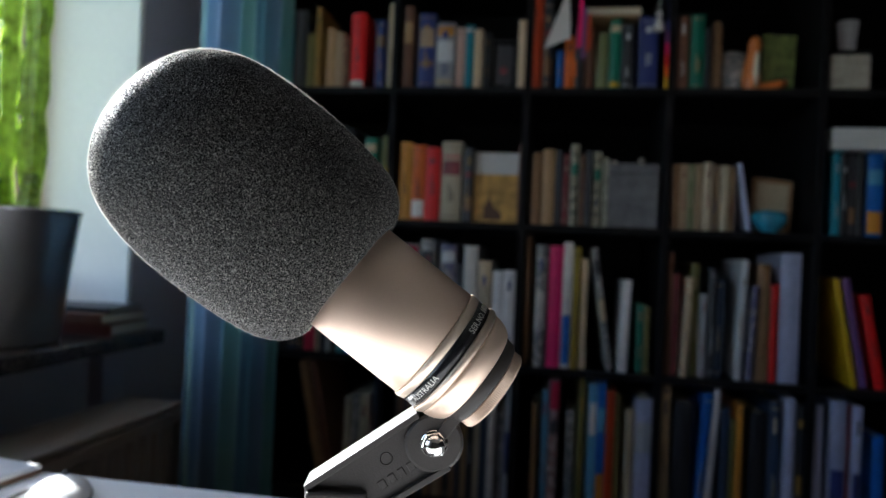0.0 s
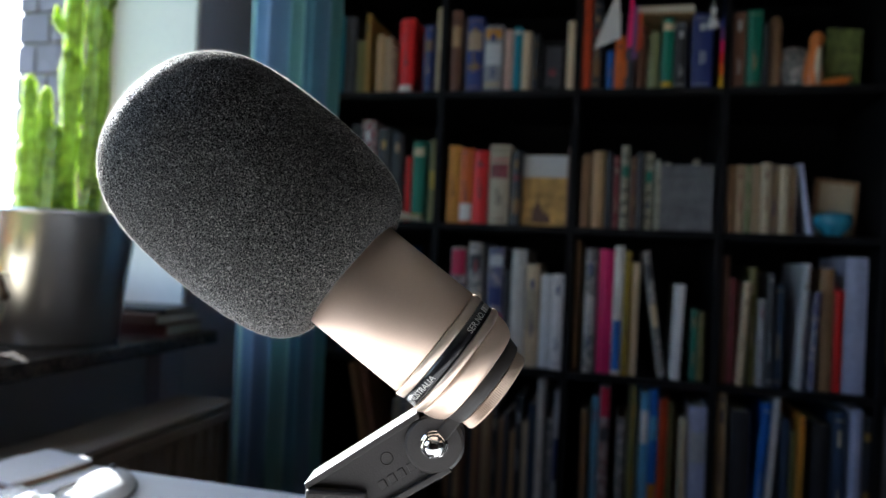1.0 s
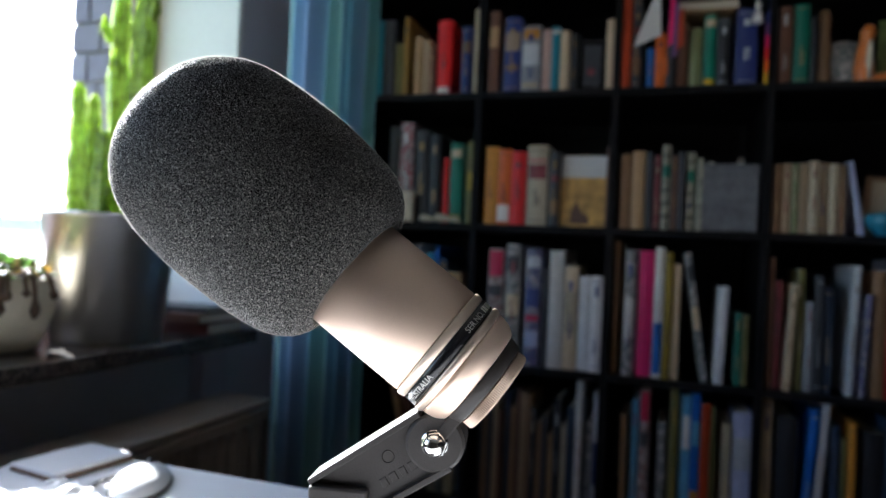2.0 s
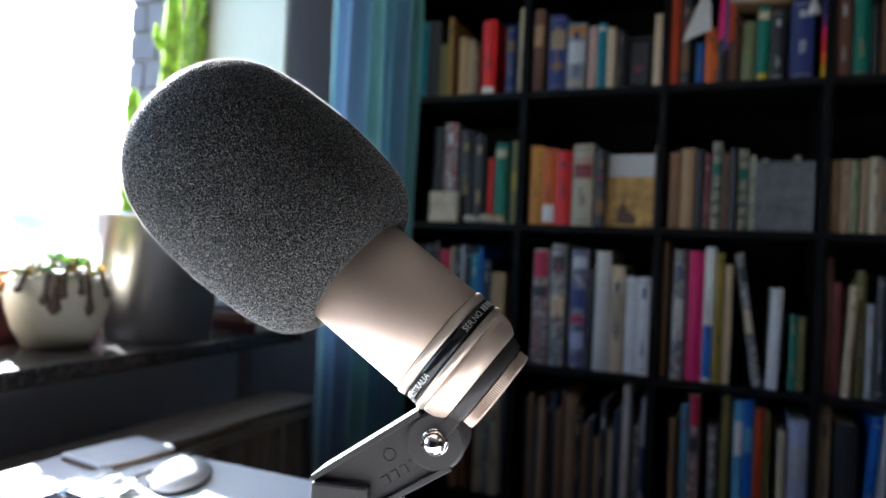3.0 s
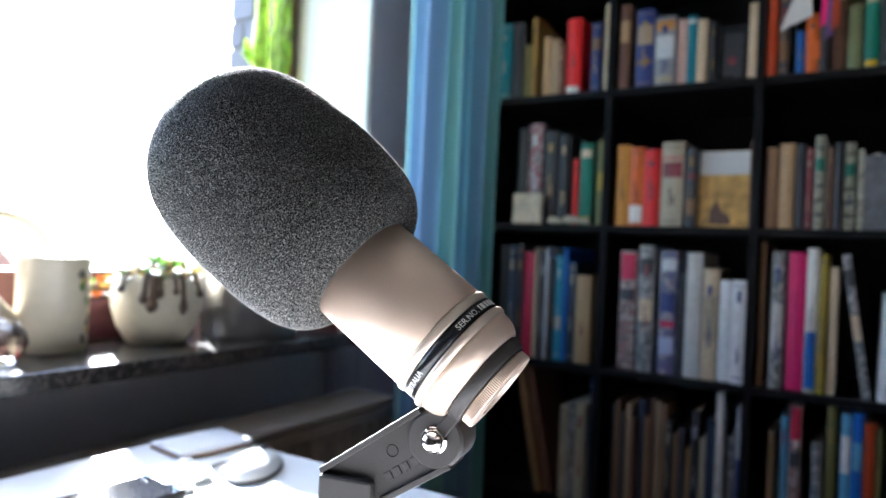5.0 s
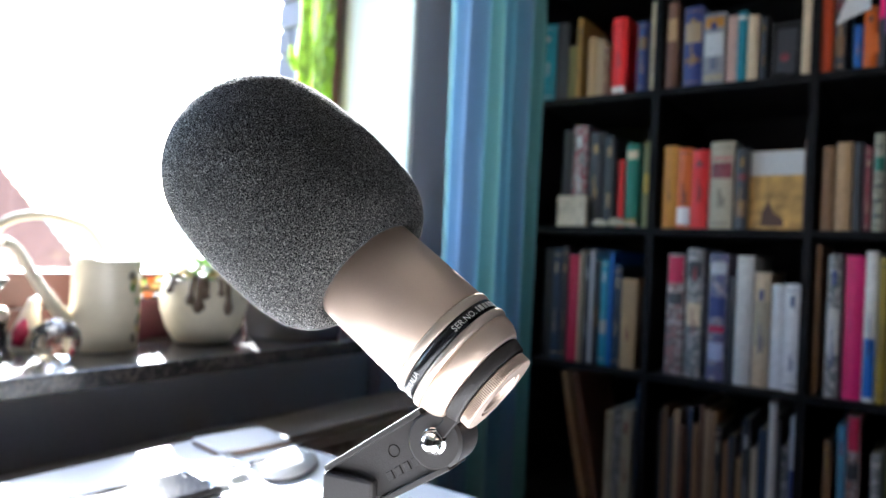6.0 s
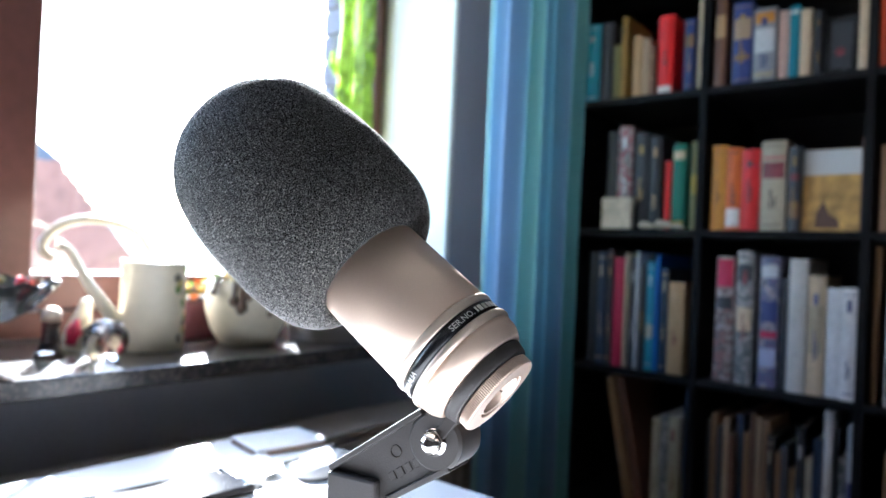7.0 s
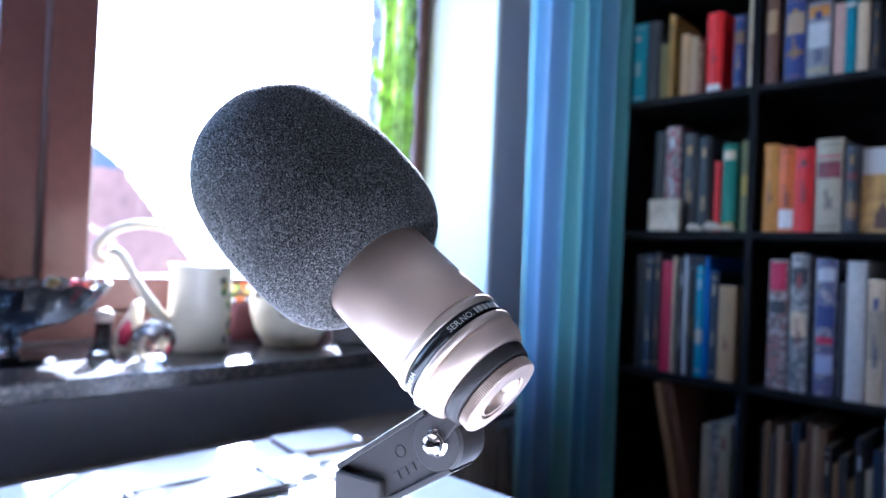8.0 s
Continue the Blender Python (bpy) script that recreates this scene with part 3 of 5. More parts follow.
def mic_mount():
    """Black swivel mount: a ring round the microphone's base, a pivot with a domed bolt, an arm and a stand."""
    az = math.degrees(math.atan2(0.20645, 0.97846))
    # local x along the arm's plane, local -y towards the bolt's head, origin at the pivot
    m = thing("microphone_mount", "black plastic swivel mount with domed chrome bolt on desk stand", "microphone stand", at=pose(-0.0021, 0.0098, 0.921, 0, 0, az))
    inv = m.matrix_basis.inverted()
    # the ring that the nut holds
    ring = part("mount_ring", lathe([(0.0130, -0.0160), (0.0228, -0.0160), (0.0233, -0.0167), (0.0222, -0.0214), (0.0216, -0.0220), (0.0130, -0.0220)], 72), BLACK_PLASTIC, m, smooth=False, matrix=inv @ MIC)
    for f in ring.data.polygons:
        f.use_smooth = abs(f.normal.z) < 0.8
    # flat tongue from the ring down to the pivot
    part("tongue", box(-0.0350, -0.0150, -0.0097, 0.0095, -0.0220, -0.0161, 0.0007, 2), BLACK_PLASTIC, m, matrix=inv @ MIC)
    turn = pose(0, 0, 0, 90, 0, 0)
    disc = lambda r, a, b, e: lathe([(0, a), (r - e, a), (r, a + e), (r, b - e), (r - e, b), (0, b)], 64)
    hub = part("pivot_disc", disc(0.0135, -0.0135, 0.0088, 0.0014), BLACK_PLASTIC, m, "round black pivot", smooth=False, matrix=turn)
    part("washer", disc(0.0062, 0.0085, 0.0094, 0.0003), CHROME, hub, "chrome washer")
    part("bolt", lathe([(0, 0.0090), (0.0057, 0.0090), (0.0060, 0.0094), (0.0060, 0.0108), (0.0054, 0.0113), (0, 0.0113)], 6), CHROME, hub, "hexagonal chrome cap nut", matrix=pose(0, 0, 0, 0, 0, 12))
    part("dome", lathe([(0.0050, 0.0110), (0.0050, 0.0118), (0.0046, 0.0134), (0.0035, 0.0148), (0.0018, 0.0157), (0.0, 0.0160)], 40), CHROME, hub, "polished dome", smooth=True)
    # arm: a hollow-backed bar with raised rims
    arm = [(-0.0085, 0.0135), (-0.0578, -0.0215), (-0.0578, -0.0300), (-0.0300, -0.0330), (0.0075, -0.0115)]
    def slab(outline, y0, y1, bevel):
        bm = prism(outline, y0, y1, bevel)
        bmesh.ops.rotate(bm, matrix=Matrix.Rotation(radians(90), 3, "X"), verts=bm.verts)
        return bm
    arm_ob = part("arm", slab(arm, -0.0055, 0.0055, 0.0008), BLACK_PLASTIC, m)
    part("top_flange", slab([(-0.0085, 0.0138), (-0.0582, -0.0212), (-0.0566, -0.0236), (-0.0070, 0.0113)], -0.0115, 0.0085, 0.0005), BLACK_PLASTIC, m)
    part("bottom_flange", slab([(-0.0255, -0.0335), (0.0085, -0.0118), (0.0068, -0.0094), (-0.0270, -0.0312)], -0.0115, 0.0085, 0.0005), BLACK_PLASTIC, m)
    # raised maker's mark as plain bars, and a moulding circle
    for i, w in enumerate((0.0034, 0.0030, 0.0034, 0.0034)):
        x = -0.0100 - 0.0042 * i
        part("mark_bar", box(-w / 2, w / 2, -0.0060, -0.0053, -0.0021, 0.0021, 0.0002, 1), BLACK_PLASTIC, arm_ob, matrix=pose(x, 0, -0.0115 - 0.0029 * i, 0, -34.5, 0))
    part("moulding_ring", lathe([(0.0024, 0.0054), (0.0028, 0.0059), (0.0032, 0.0054)], 32), BLACK_PLASTIC, arm_ob, matrix=pose(-0.0215, 0, -0.0085) @ turn)
    part("collar_block", box(-0.0570, -0.0295, -0.0105, 0.0105, -0.0560, -0.0232, 0.0014), BLACK_PLASTIC, m)
    stand = part("pole", tube([(-0.0430, 0, -0.0550), (-0.0430, 0, -0.1700)], 0.0085, 24), BLACK_PLASTIC, m)
    part("foot", lathe([(0.0, -0.181), (0.060, -0.181), (0.062, -0.179), (0.060, -0.174), (0.012, -0.168), (0.0, -0.168)], 48), BLACK_PLASTIC, m, "round black base", matrix=pose(-0.0430, 0, 0))
    return m


mic_mount()


# ---- the bookcase and what stands in it ----
SHELF_Y = 1.42                       # front edge
UPRIGHTS = (-0.733, -0.385, -0.037, 0.311, 0.659, 1.007)
LEVELS = (0.03, 0.38, 0.735, 1.095, 1.44, 1.79)


def bookcase():
    b = thing("bookcase", "tall black-brown open bookcase with square compartments, crammed with books", "bookcase")
    y0, y1 = SHELF_Y, 1.81
    for i, x in enumerate(UPRIGHTS):
        t = 0.019 if i in (0, len(UPRIGHTS) - 1) else 0.009
        part("upright", box(x - t, x + t, y0 - 0.004 * (i in (0, 5)), y1, 0.0, LEVELS[-1] + 0.03, 0.0012, 1), BLACK_WOOD, b)
    for k, z in enumerate(LEVELS):
        for x0, x1 in zip(UPRIGHTS, UPRIGHTS[1:]):
            a = 0.0195 if x0 == UPRIGHTS[0] else 0.0095
            c = 0.0195 if x1 == UPRIGHTS[-1] else 0.0095
            t = 0.018 if k not in (0, len(LEVELS) - 1) else 0.03
            part("shelf", box(x0 + a, x1 - c, y0 + 0.002, y1 - 0.012, z - t, z, 0.001, 1), BLACK_WOOD, b)
    part("back_panel", box(UPRIGHTS[0] + 0.02, UPRIGHTS[-1] - 0.02, y1 - 0.010, y1 - 0.004, 0.03, LEVELS[-1]), BLACK_WOOD, b)
    return b


bookcase()

PALETTE = {
    "teal": (0.02, 0.20, 0.26), "teal2": (0.05, 0.20, 0.26), "char": (0.035, 0.035, 0.04), "olive": (0.13, 0.12, 0.05), "gold": (0.30, 0.19, 0.07),
    "tan": (0.40, 0.27, 0.16), "tan2": (0.34, 0.25, 0.17), "brown": (0.12, 0.06, 0.04), "brown2": (0.20, 0.12, 0.07), "red": (0.55, 0.02, 0.04),
    "navy": (0.025, 0.035, 0.13), "navy2": (0.025, 0.04, 0.07), "cream": (0.58, 0.46, 0.33), "grey": (0.25, 0.25, 0.27), "grey2": (0.28, 0.28, 0.29),
    "pink": (0.62, 0.42, 0.36), "black": (0.015, 0.015, 0.018), "rust": (0.40, 0.07, 0.035), "blue": (0.03, 0.12, 0.38), "blue2": (0.08, 0.12, 0.26),
    "orange": (0.62, 0.16, 0.06), "sage": (0.20, 0.22, 0.12), "green": (0.02, 0.13, 0.09), "maroon": (0.20, 0.03, 0.04), "amber": (0.52, 0.25, 0.08),
    "stone": (0.46, 0.39, 0.29), "ornate": (0.28, 0.27, 0.20), "crimson": (0.38, 0.03, 0.07), "silver": (0.45, 0.45, 0.46), "redtop": (0.36, 0.22, 0.21),
    "white": (0.66, 0.62, 0.58), "white2": (0.68, 0.66, 0.66), "magenta": (0.62, 0.03, 0.16), "mustard": (0.30, 0.22, 0.06), "lav": (0.42, 0.43, 0.56),
    "sky": (0.16, 0.34, 0.48), "floral": (0.2, 0.1, 0.1), "purple": (0.14, 0.07, 0.18), "yellow": (0.55, 0.36, 0.06),
}
WORDS = {"teal2": "teal", "tan2": "tan", "brown2": "brown", "navy2": "dark navy", "grey2": "grey", "blue2": "mottled blue", "char": "charcoal", "stone": "stone-grey", "redtop": "red and grey",
         "white2": "white", "lav": "pale lavender", "sky": "light blue", "ornate": "gilt-tooled", "floral": "flower-patterned"}
def richer(c, k=1.25):
    """The cloth and print colours, a little more saturated."""
    g = 0.3 * c[0] + 0.59 * c[1] + 0.11 * c[2]
    return tuple(max(0.004, g + (v - g) * k) for v in c)


COVERS = {k: mat("cover_" + k, richer(c), 0.5, grain=140, vary=0.25, bump=0.15, big=9, by_object=0.18) for k, c in PALETTE.items()}
COVERS["ornate"] = mat("cover_ornate", (0.30, 0.28, 0.20), 0.45, grain=260, vary=0.95, bump=0.3, big=120, by_object=0.2)
COVERS["grey2"] = printed("cover_grey_print", [(0.03, 0.03, 0.04), (0.30, 0.28, 0.26), (0.06, 0.08, 0.09), (0.50, 0.44, 0.40), (0.12, 0.10, 0.10)])
COVERS["blue2"] = printed("cover_blue_print", [(0.02, 0.03, 0.08), (0.16, 0.12, 0.22), (0.05, 0.08, 0.16), (0.42, 0.34, 0.34), (0.03, 0.04, 0.08)])
COVERS["redtop"] = printed("cover_red_print", [(0.05, 0.03, 0.03), (0.40, 0.20, 0.18), (0.08, 0.07, 0.07), (0.52, 0.42, 0.38), (0.22, 0.10, 0.10)])
COVERS["maroon"] = mat("cover_maroon_print", (0.20, 0.03, 0.04), 0.5, grain=50, vary=0.6, bump=0.1, big=38, by_object=0.2)
COVERS["floral"] = printed("cover_floral_print", [(0.02, 0.03, 0.04), (0.36, 0.04, 0.06), (0.03, 0.07, 0.08), (0.44, 0.36, 0.34), (0.30, 0.03, 0.06)], 90)
# spine label or band: colour, from and to as shares of the height
MARKS = {"navy": [("orange", 0.52, 0.70)], "brown": [("tan", 0.55, 0.80)], "grey": [("amber", 0.80, 0.97), ("stone", 0.08, 0.22)], "char": [("brown2", 0.15, 0.35), ("maroon", 0.60, 0.68)],
         "green": [("cream", 0.82, 0.92), ("yellow", 0.03, 0.10)], "olive": [("mustard", 0.40, 0.62)], "maroon": [("pink", 0.70, 0.76), ("tan", 0.25, 0.31)], "orange": [("white", 0.04, 0.26)],
         "red": [("crimson", 0.70, 0.74)], "stone": [("maroon", 0.58, 0.76), ("crimson", 0.80, 0.82)], "ornate": [("green", 0.62, 0.76), ("black", 0.45, 0.48), ("black", 0.30, 0.33), ("black", 0.14, 0.17), ("black", 0.86, 0.88)],
         "blue": [("amber", 0.04, 0.30), ("sky", 0.62, 0.80)], "teal2": [("stone", 0.30, 0.42)], "redtop": [("crimson", 0.76, 0.98), ("char", 0.58, 0.68)], "grey2": [("cream", 0.40, 0.58), ("char", 0.78, 0.90)],
         "blue2": [("silver", 0.84, 0.93), ("navy", 0.50, 0.66), ("crimson", 0.38, 0.43), ("lav", 0.16, 0.30)], "white": [("blue", 0.03, 0.42)], "cream": [("stone", 0.35, 0.75)], "silver": [("navy", 0.25, 0.60)],
         "sky": [("white", 0.60, 0.85)], "lav": [("navy", 0.20, 0.50)], "black": [("gold", 0.82, 0.88), ("gold", 0.30, 0.45)]}
rng_books = random.Random(11)


def book(x, w, h, colour, z, y=None, lean=0.0, depth=None, marks=False, label=""):
    """A book that stands with its spine to the front: boards and rounded spine, page block, spine labels. x, z: foot of the spine's left edge, w and h in mm."""
    w, h = w / 1000 - 0.0006, h / 1000
    depth = depth or min(0.26, max(0.12, h * rng_books.uniform(0.62, 0.75)))
    y = (SHELF_Y + 0.012 + rng_books.uniform(0, 0.018)) if y is None else y
    t = min(0.0025, w * 0.2)
    bulge = min(0.004, w * 0.16)
    arc = [(w * k / 6, -bulge * math.sin(math.pi * k / 6)) for k in range(7)]
    outline = arc + [(w, depth), (w - t, depth), (w - t, t)] + [(t, t), (t, depth), (0, depth)]
    ob = prism([(a, b) for a, b in outline], 0.0, h)
    word = WORDS.get(colour, colour)
    size = "tall " if h > 0.27 else "small " if h < 0.16 else ""
    state = ", leaning against its neighbours" if abs(lean) > 2 else " standing in the black bookcase"
    b = part("book", ob, COVERS[colour])
    b.matrix_basis = pose(x, y, z + 0.0006, 0, lean, 0)
    tagged(b, label or f"{size}{word} book{state}", "book", "books in the bookcase")
    part("page_block", box(t + 0.0003, w - t - 0.0003, t + 0.0004, depth - 0.003, 0.003, h - 0.003), PAGES, b, "cream page block")
    if marks:
        for c, lo, hi in (MARKS.get(colour, []) if marks is True else marks):
            strip = bmesh.new()
            pts = [(w * (0.06 + 0.88 * k / 6), -bulge * math.sin(math.pi * (0.06 + 0.88 * k / 6)) - 0.0005) for k in range(7)]
            rows = [[strip.verts.new((a, q, zz)) for a, q in pts] for zz in (lo * h, hi * h)]
            for k in range(6):
                strip.faces.new((rows[0][k], rows[0][k + 1], rows[1][k + 1], rows[1][k]))
            part("spine_label", strip, COVERS[c], b)
    # title that cannot be read: narrow bars along the spine, and a rule near head and tail
    dark = sum(PALETTE[colour]) < 0.55
    ink = rng_books.choice(("gold", "stone", "tan", "silver") if dark else ("char", "brown", "navy", "maroon"))
    if w > 0.013 and rng_books.random() < 0.5:
        lo = rng_books.uniform(0.18, 0.35)
        bars = [(lo, lo + rng_books.uniform(0.16, 0.3), 0.40, 0.48), (lo + 0.02, lo + rng_books.uniform(0.1, 0.2), 0.56, 0.64)]
        if rng_books.random() < 0.6:
            bars.append((rng_books.uniform(0.74, 0.8), rng_books.uniform(0.83, 0.9), 0.34, 0.62))
        if rng_books.random() < 0.5:
            bars += [(0.935, 0.945, 0.10, 0.90), (0.055, 0.065, 0.10, 0.90)]
        for lo, hi, u0, u1 in bars:
            strip = bmesh.new()
            pts = [(w * (u0 + (u1 - u0) * k / 2), -bulge * math.sin(math.pi * (u0 + (u1 - u0) * k / 2)) - 0.0009) for k in range(3)]
            rows = [[strip.verts.new((a, q, zz)) for a, q in pts] for zz in (lo * h, hi * h)]
            for k in range(2):
                strip.faces.new((rows[0][k], rows[0][k + 1], rows[1][k + 1], rows[1][k]))
            part("title_bar", strip, COVERS[ink], b)
    return b


SHELF_A0 = [(-0.721, 46, 214, "teal"), (-0.673, 37, 212, "char"), (-0.634, 23, 146, "olive"), (-0.609, 15, 216, "gold"), (-0.580, 24, 162, "tan"), (-0.554, 22, 151, "tan2"), (-0.531, 15, 127, "brown"), (-0.515, 40, 203, "red"), (-0.442, 27, 177, "navy*"), (-0.410, 21, 225, "cream")]
SHELF_A1 = [(-0.369, 28, 215, "brown*"), (-0.328, 44, 198, "navy*"), (-0.280, 49, 171, "grey*"), (-0.228, 25, 161, "pink"), (-0.202, 20, 165, "teal"), (-0.180, 23, 152, "cream"), (-0.153, 17, 145, "black"), (-0.066, 23, 175, "cream")]
SHELF_A2 = [(-0.030, 24, 241, "rust"), (-0.004, 22, 226, "char*"), (0.032, 18, 100, "blue"), (0.052, 25, 131, "orange"), (0.078, 21, 165, "char"), (0.102, 26, 157, "brown"), (0.132, 27, 141, "sage"), (0.163, 27, 174, "green*"), (0.193, 30, 165, "black"), (0.233, 48, 183, "navy")]
SHELF_A3 = [(0.325, 29, 181, "brown"), (0.358, 33, 188, "green"), (0.393, 13, 153, "black")]
SHELF_A4 = [(0.661, 10, 150, "red")]
SHELF_B0 = [(-0.643, 35, 262, "black"), (-0.606, 40, 270, "floral"), (-0.562, 41, 248, "black"), (-0.518, 31, 236, "black"), (-0.481, 16, 174, "red"), (-0.462, 34, 214, "green*"), (-0.413, 22, 217, "olive*")]
SHELF_B1 = [(-0.364, 34, 204, "amber"), (-0.329, 35, 196, "orange*"), (-0.293, 39, 189, "red*"), (-0.251, 53, 206, "stone*"), (-0.193, 26, 189, "char*"), (-0.053, 15, 203, "brown")]
SHELF_B2 = [(-0.018, 26, 184, "brown2"), (0.010, 30, 192, "tan"), (0.044, 16, 189, "char"), (0.062, 14, 181, "maroon"), (0.079, 21, 206, "ornate*"), (0.103, 14, 181, "brown"), (0.118, 15, 189, "char"), (0.135, 22, 189, "ornate*"), (0.162, 11, 172, "ornate")]
SHELF_B3 = [(0.326, 19, 160, "brown2"), (0.346, 19, 162, "tan2"), (0.366, 14, 161, "sage"), (0.382, 18, 163, "tan2"), (0.401, 19, 166, "stone"), (0.421, 19, 162, "tan2"), (0.442, 16, 160, "stone"), (0.460, 18, 159, "tan2")]
SHELF_B4 = [(0.692, 16, 197, "teal"), (0.710, 17, 194, "black"), (0.730, 17, 190, "char*"), (0.749, 17, 196, "black"), (0.771, 37, 199, "blue*")]
SHELF_C0 = [(-0.683, 29, 298, "black"), (-0.651, 22, 300, "navy2"), (-0.627, 16, 306, "char"), (-0.607, 30, 285, "crimson"), (-0.574, 9, 296, "stone"), (-0.563, 17, 290, "char"), (-0.544, 8, 300, "silver"), (-0.535, 18, 272, "black"), (-0.514, 20, 278, "teal2*"), (-0.491, 10, 296, "blue"), (-0.479, 20, 262, "navy2"), (-0.455, 40, 229, "tan")]
SHELF_C1 = [(-0.345, 42, 297, "redtop*"), (-0.296, 39, 311, "grey2*"), (-0.244, 41, 301, "blue2*"), (-0.199, 13, 249, "char"), (-0.181, 37, 298, "white"), (-0.143, 34, 262, "cream*"), (-0.106, 29, 237, "white2"), (-0.076, 31, 239, "white2")]
SHELF_C2 = [(-0.022, 12, 330, "brown2"), (0.004, 27, 308, "grey2*"), (0.036, 36, 307, "magenta"), (0.073, 23, 318, "white*"), (0.098, 17, 305, "mustard"), (0.117, 18, 278, "cream"), (0.258, 15, 172, "green"), (0.275, 15, 167, "olive")]
SHELF_C3 = [(0.325, 14, 304, "brown"), (0.340, 17, 250, "maroon"), (0.386, 17, 279, "olive"), (0.407, 14, 205, "silver"), (0.424, 15, 267, "char"), (0.442, 21, 241, "navy2"), (0.538, 28, 284, "brown2"), (0.568, 19, 237, "red"), (0.590, 45, 313, "lav")]
SHELF_C4 = [(0.666, 7, 212, "brown2")]
SHELF_D0 = [(-0.484, 20, 241, "stone"), (-0.462, 19, 253, "grey2"), (-0.440, 27, 254, "stone"), (-0.405, 18, 320, "navy2")]
SHELF_D1 = [(-0.352, 14, 262, "black"), (-0.337, 12, 280, "brown2"), (-0.324, 12, 250, "char"), (-0.311, 13, 272, "tan2"), (-0.297, 14, 240, "brown"), (-0.282, 15, 285, "navy2"), (-0.266, 12, 246, "brown2"), (-0.253, 11, 295, "brown"), (-0.241, 13, 286, "tan2"), (-0.227, 13, 280, "brown2"), (-0.213, 15, 250, "black"), (-0.197, 12, 217, "brown2"), (-0.184, 15, 236, "char"), (-0.168, 12, 186, "tan"), (-0.155, 18, 280, "black"), (-0.136, 13, 216, "stone"), (-0.122, 18, 262, "navy2"), (-0.101, 17, 327, "white"), (-0.083, 8, 290, "char"), (-0.074, 13, 231, "grey2"), (-0.058, 14, 302, "silver*"), (-0.043, 9, 263, "char")]
SHELF_D2 = [(0.010, 15, 261, "brown2"), (0.034, 16, 298, "sky"), (0.052, 25, 327, "redtop*"), (0.096, 20, 250, "grey2"), (0.123, 19, 334, "olive"), (0.150, 20, 321, "sky*"), (0.171, 21, 328, "blue*"), (0.193, 21, 308, "rust"), (0.216, 10, 300, "olive"), (0.241, 17, 266, "stone"), (0.263, 42, 294, "lav*"), (0.324, 23, 341, "cream")]
SHELF_D3 = [(0.355, 43, 297, "black"), (0.467, 19, 285, "navy2"), (0.488, 11, 259, "olive"), (0.501, 14, 298, "amber"), (0.532, 38, 280, "black"), (0.575, 27, 312, "navy2"), (0.609, 23, 323, "lav"), (0.636, 19, 309, "black*")]
SHELF_D4 = [(0.669, 25, 312, "lav"), (0.698, 8, 308, "navy2"), (0.709, 34, 325, "lav*"), (0.745, 10, 317, "maroon"), (0.757, 20, 315, "lav*"), (0.806, 26, 247, "blue")]
# spine labels of single books, by the place of the book on its shelf
OWN_MARKS = {-0.515: [("white", 0.03, 0.11)], -0.442: [("brown2", 0.60, 0.78)], -0.328: [("tan2", 0.55, 0.80), ("brown2", 0.30, 0.36)], -0.280: [("amber", 0.80, 0.95), ("stone", 0.05, 0.14), ("silver", 0.40, 0.72)],
             -0.202: [("white", 0.88, 0.93)], -0.293: [("crimson", 0.78, 0.80)], 0.004: [("white", 0.30, 0.62)], 0.263: [("silver", 0.55, 0.80)]}
for level, compartments in ((3 + 1, (SHELF_A0, SHELF_A1, SHELF_A2, SHELF_A3, SHELF_A4)), (3, (SHELF_B0, SHELF_B1, SHELF_B2, SHELF_B3, SHELF_B4)),
                            (2, (SHELF_C0, SHELF_C1, SHELF_C2, SHELF_C3, SHELF_C4)), (1, (SHELF_D0, SHELF_D1, SHELF_D2, SHELF_D3, SHELF_D4))):
    for row in compartments:
        for x, w, h, colour in row:
            own = OWN_MARKS.get(x, colour.endswith("*"))
            book(x, w, min(h, 336), colour.strip("*"), LEVELS[level], marks=own)


def leaning(xt, zt, xb, w, colour, level, marks=False, **kw):
    """A book that leans: its spine's left edge runs from xb at the shelf to xt at the height zt."""
    h = math.hypot(xt - xb, zt - LEVELS[level]) * 1000
    lean = math.degrees(math.atan2(xt - xb, zt - LEVELS[level]))
    drop = max(0.0, math.sin(radians(lean)) * w / 1000)
    return book(xb, w, h, colour, LEVELS[level] + drop, lean=lean, marks=marks, **kw)


leaning(0.138, 1.040, 0.186, 17, "grey2", 2, True)
leaning(0.218, 0.964, 0.212, 24, "white2", 2)
leaning(0.479, 1.262, 0.507, 12, "lav", 3)
leaning(0.500, 1.028, 0.490, 14, "silver", 2)
leaning(0.524, 0.965, 0.514, 13, "blue2", 2)
leaning(0.372, 0.979, 0.362, 15, "cream", 2)
leaning(0.703, 0.991, 0.752, 13, "yellow", 2)
leaning(0.722, 0.992, 0.771, 20, "purple", 2)
leaning(0.766, 0.954, 0.808, 22, "red", 2)
leaning(-0.615, 0.705, -0.548, 22, "brown2", 1)
leaning(-0.590, 0.703, -0.520, 20, "brown", 1)
leaning(0.424, 0.700, 0.404, 20, "blue", 1)
leaning(0.446, 0.715, 0.426, 18, "white2", 1)

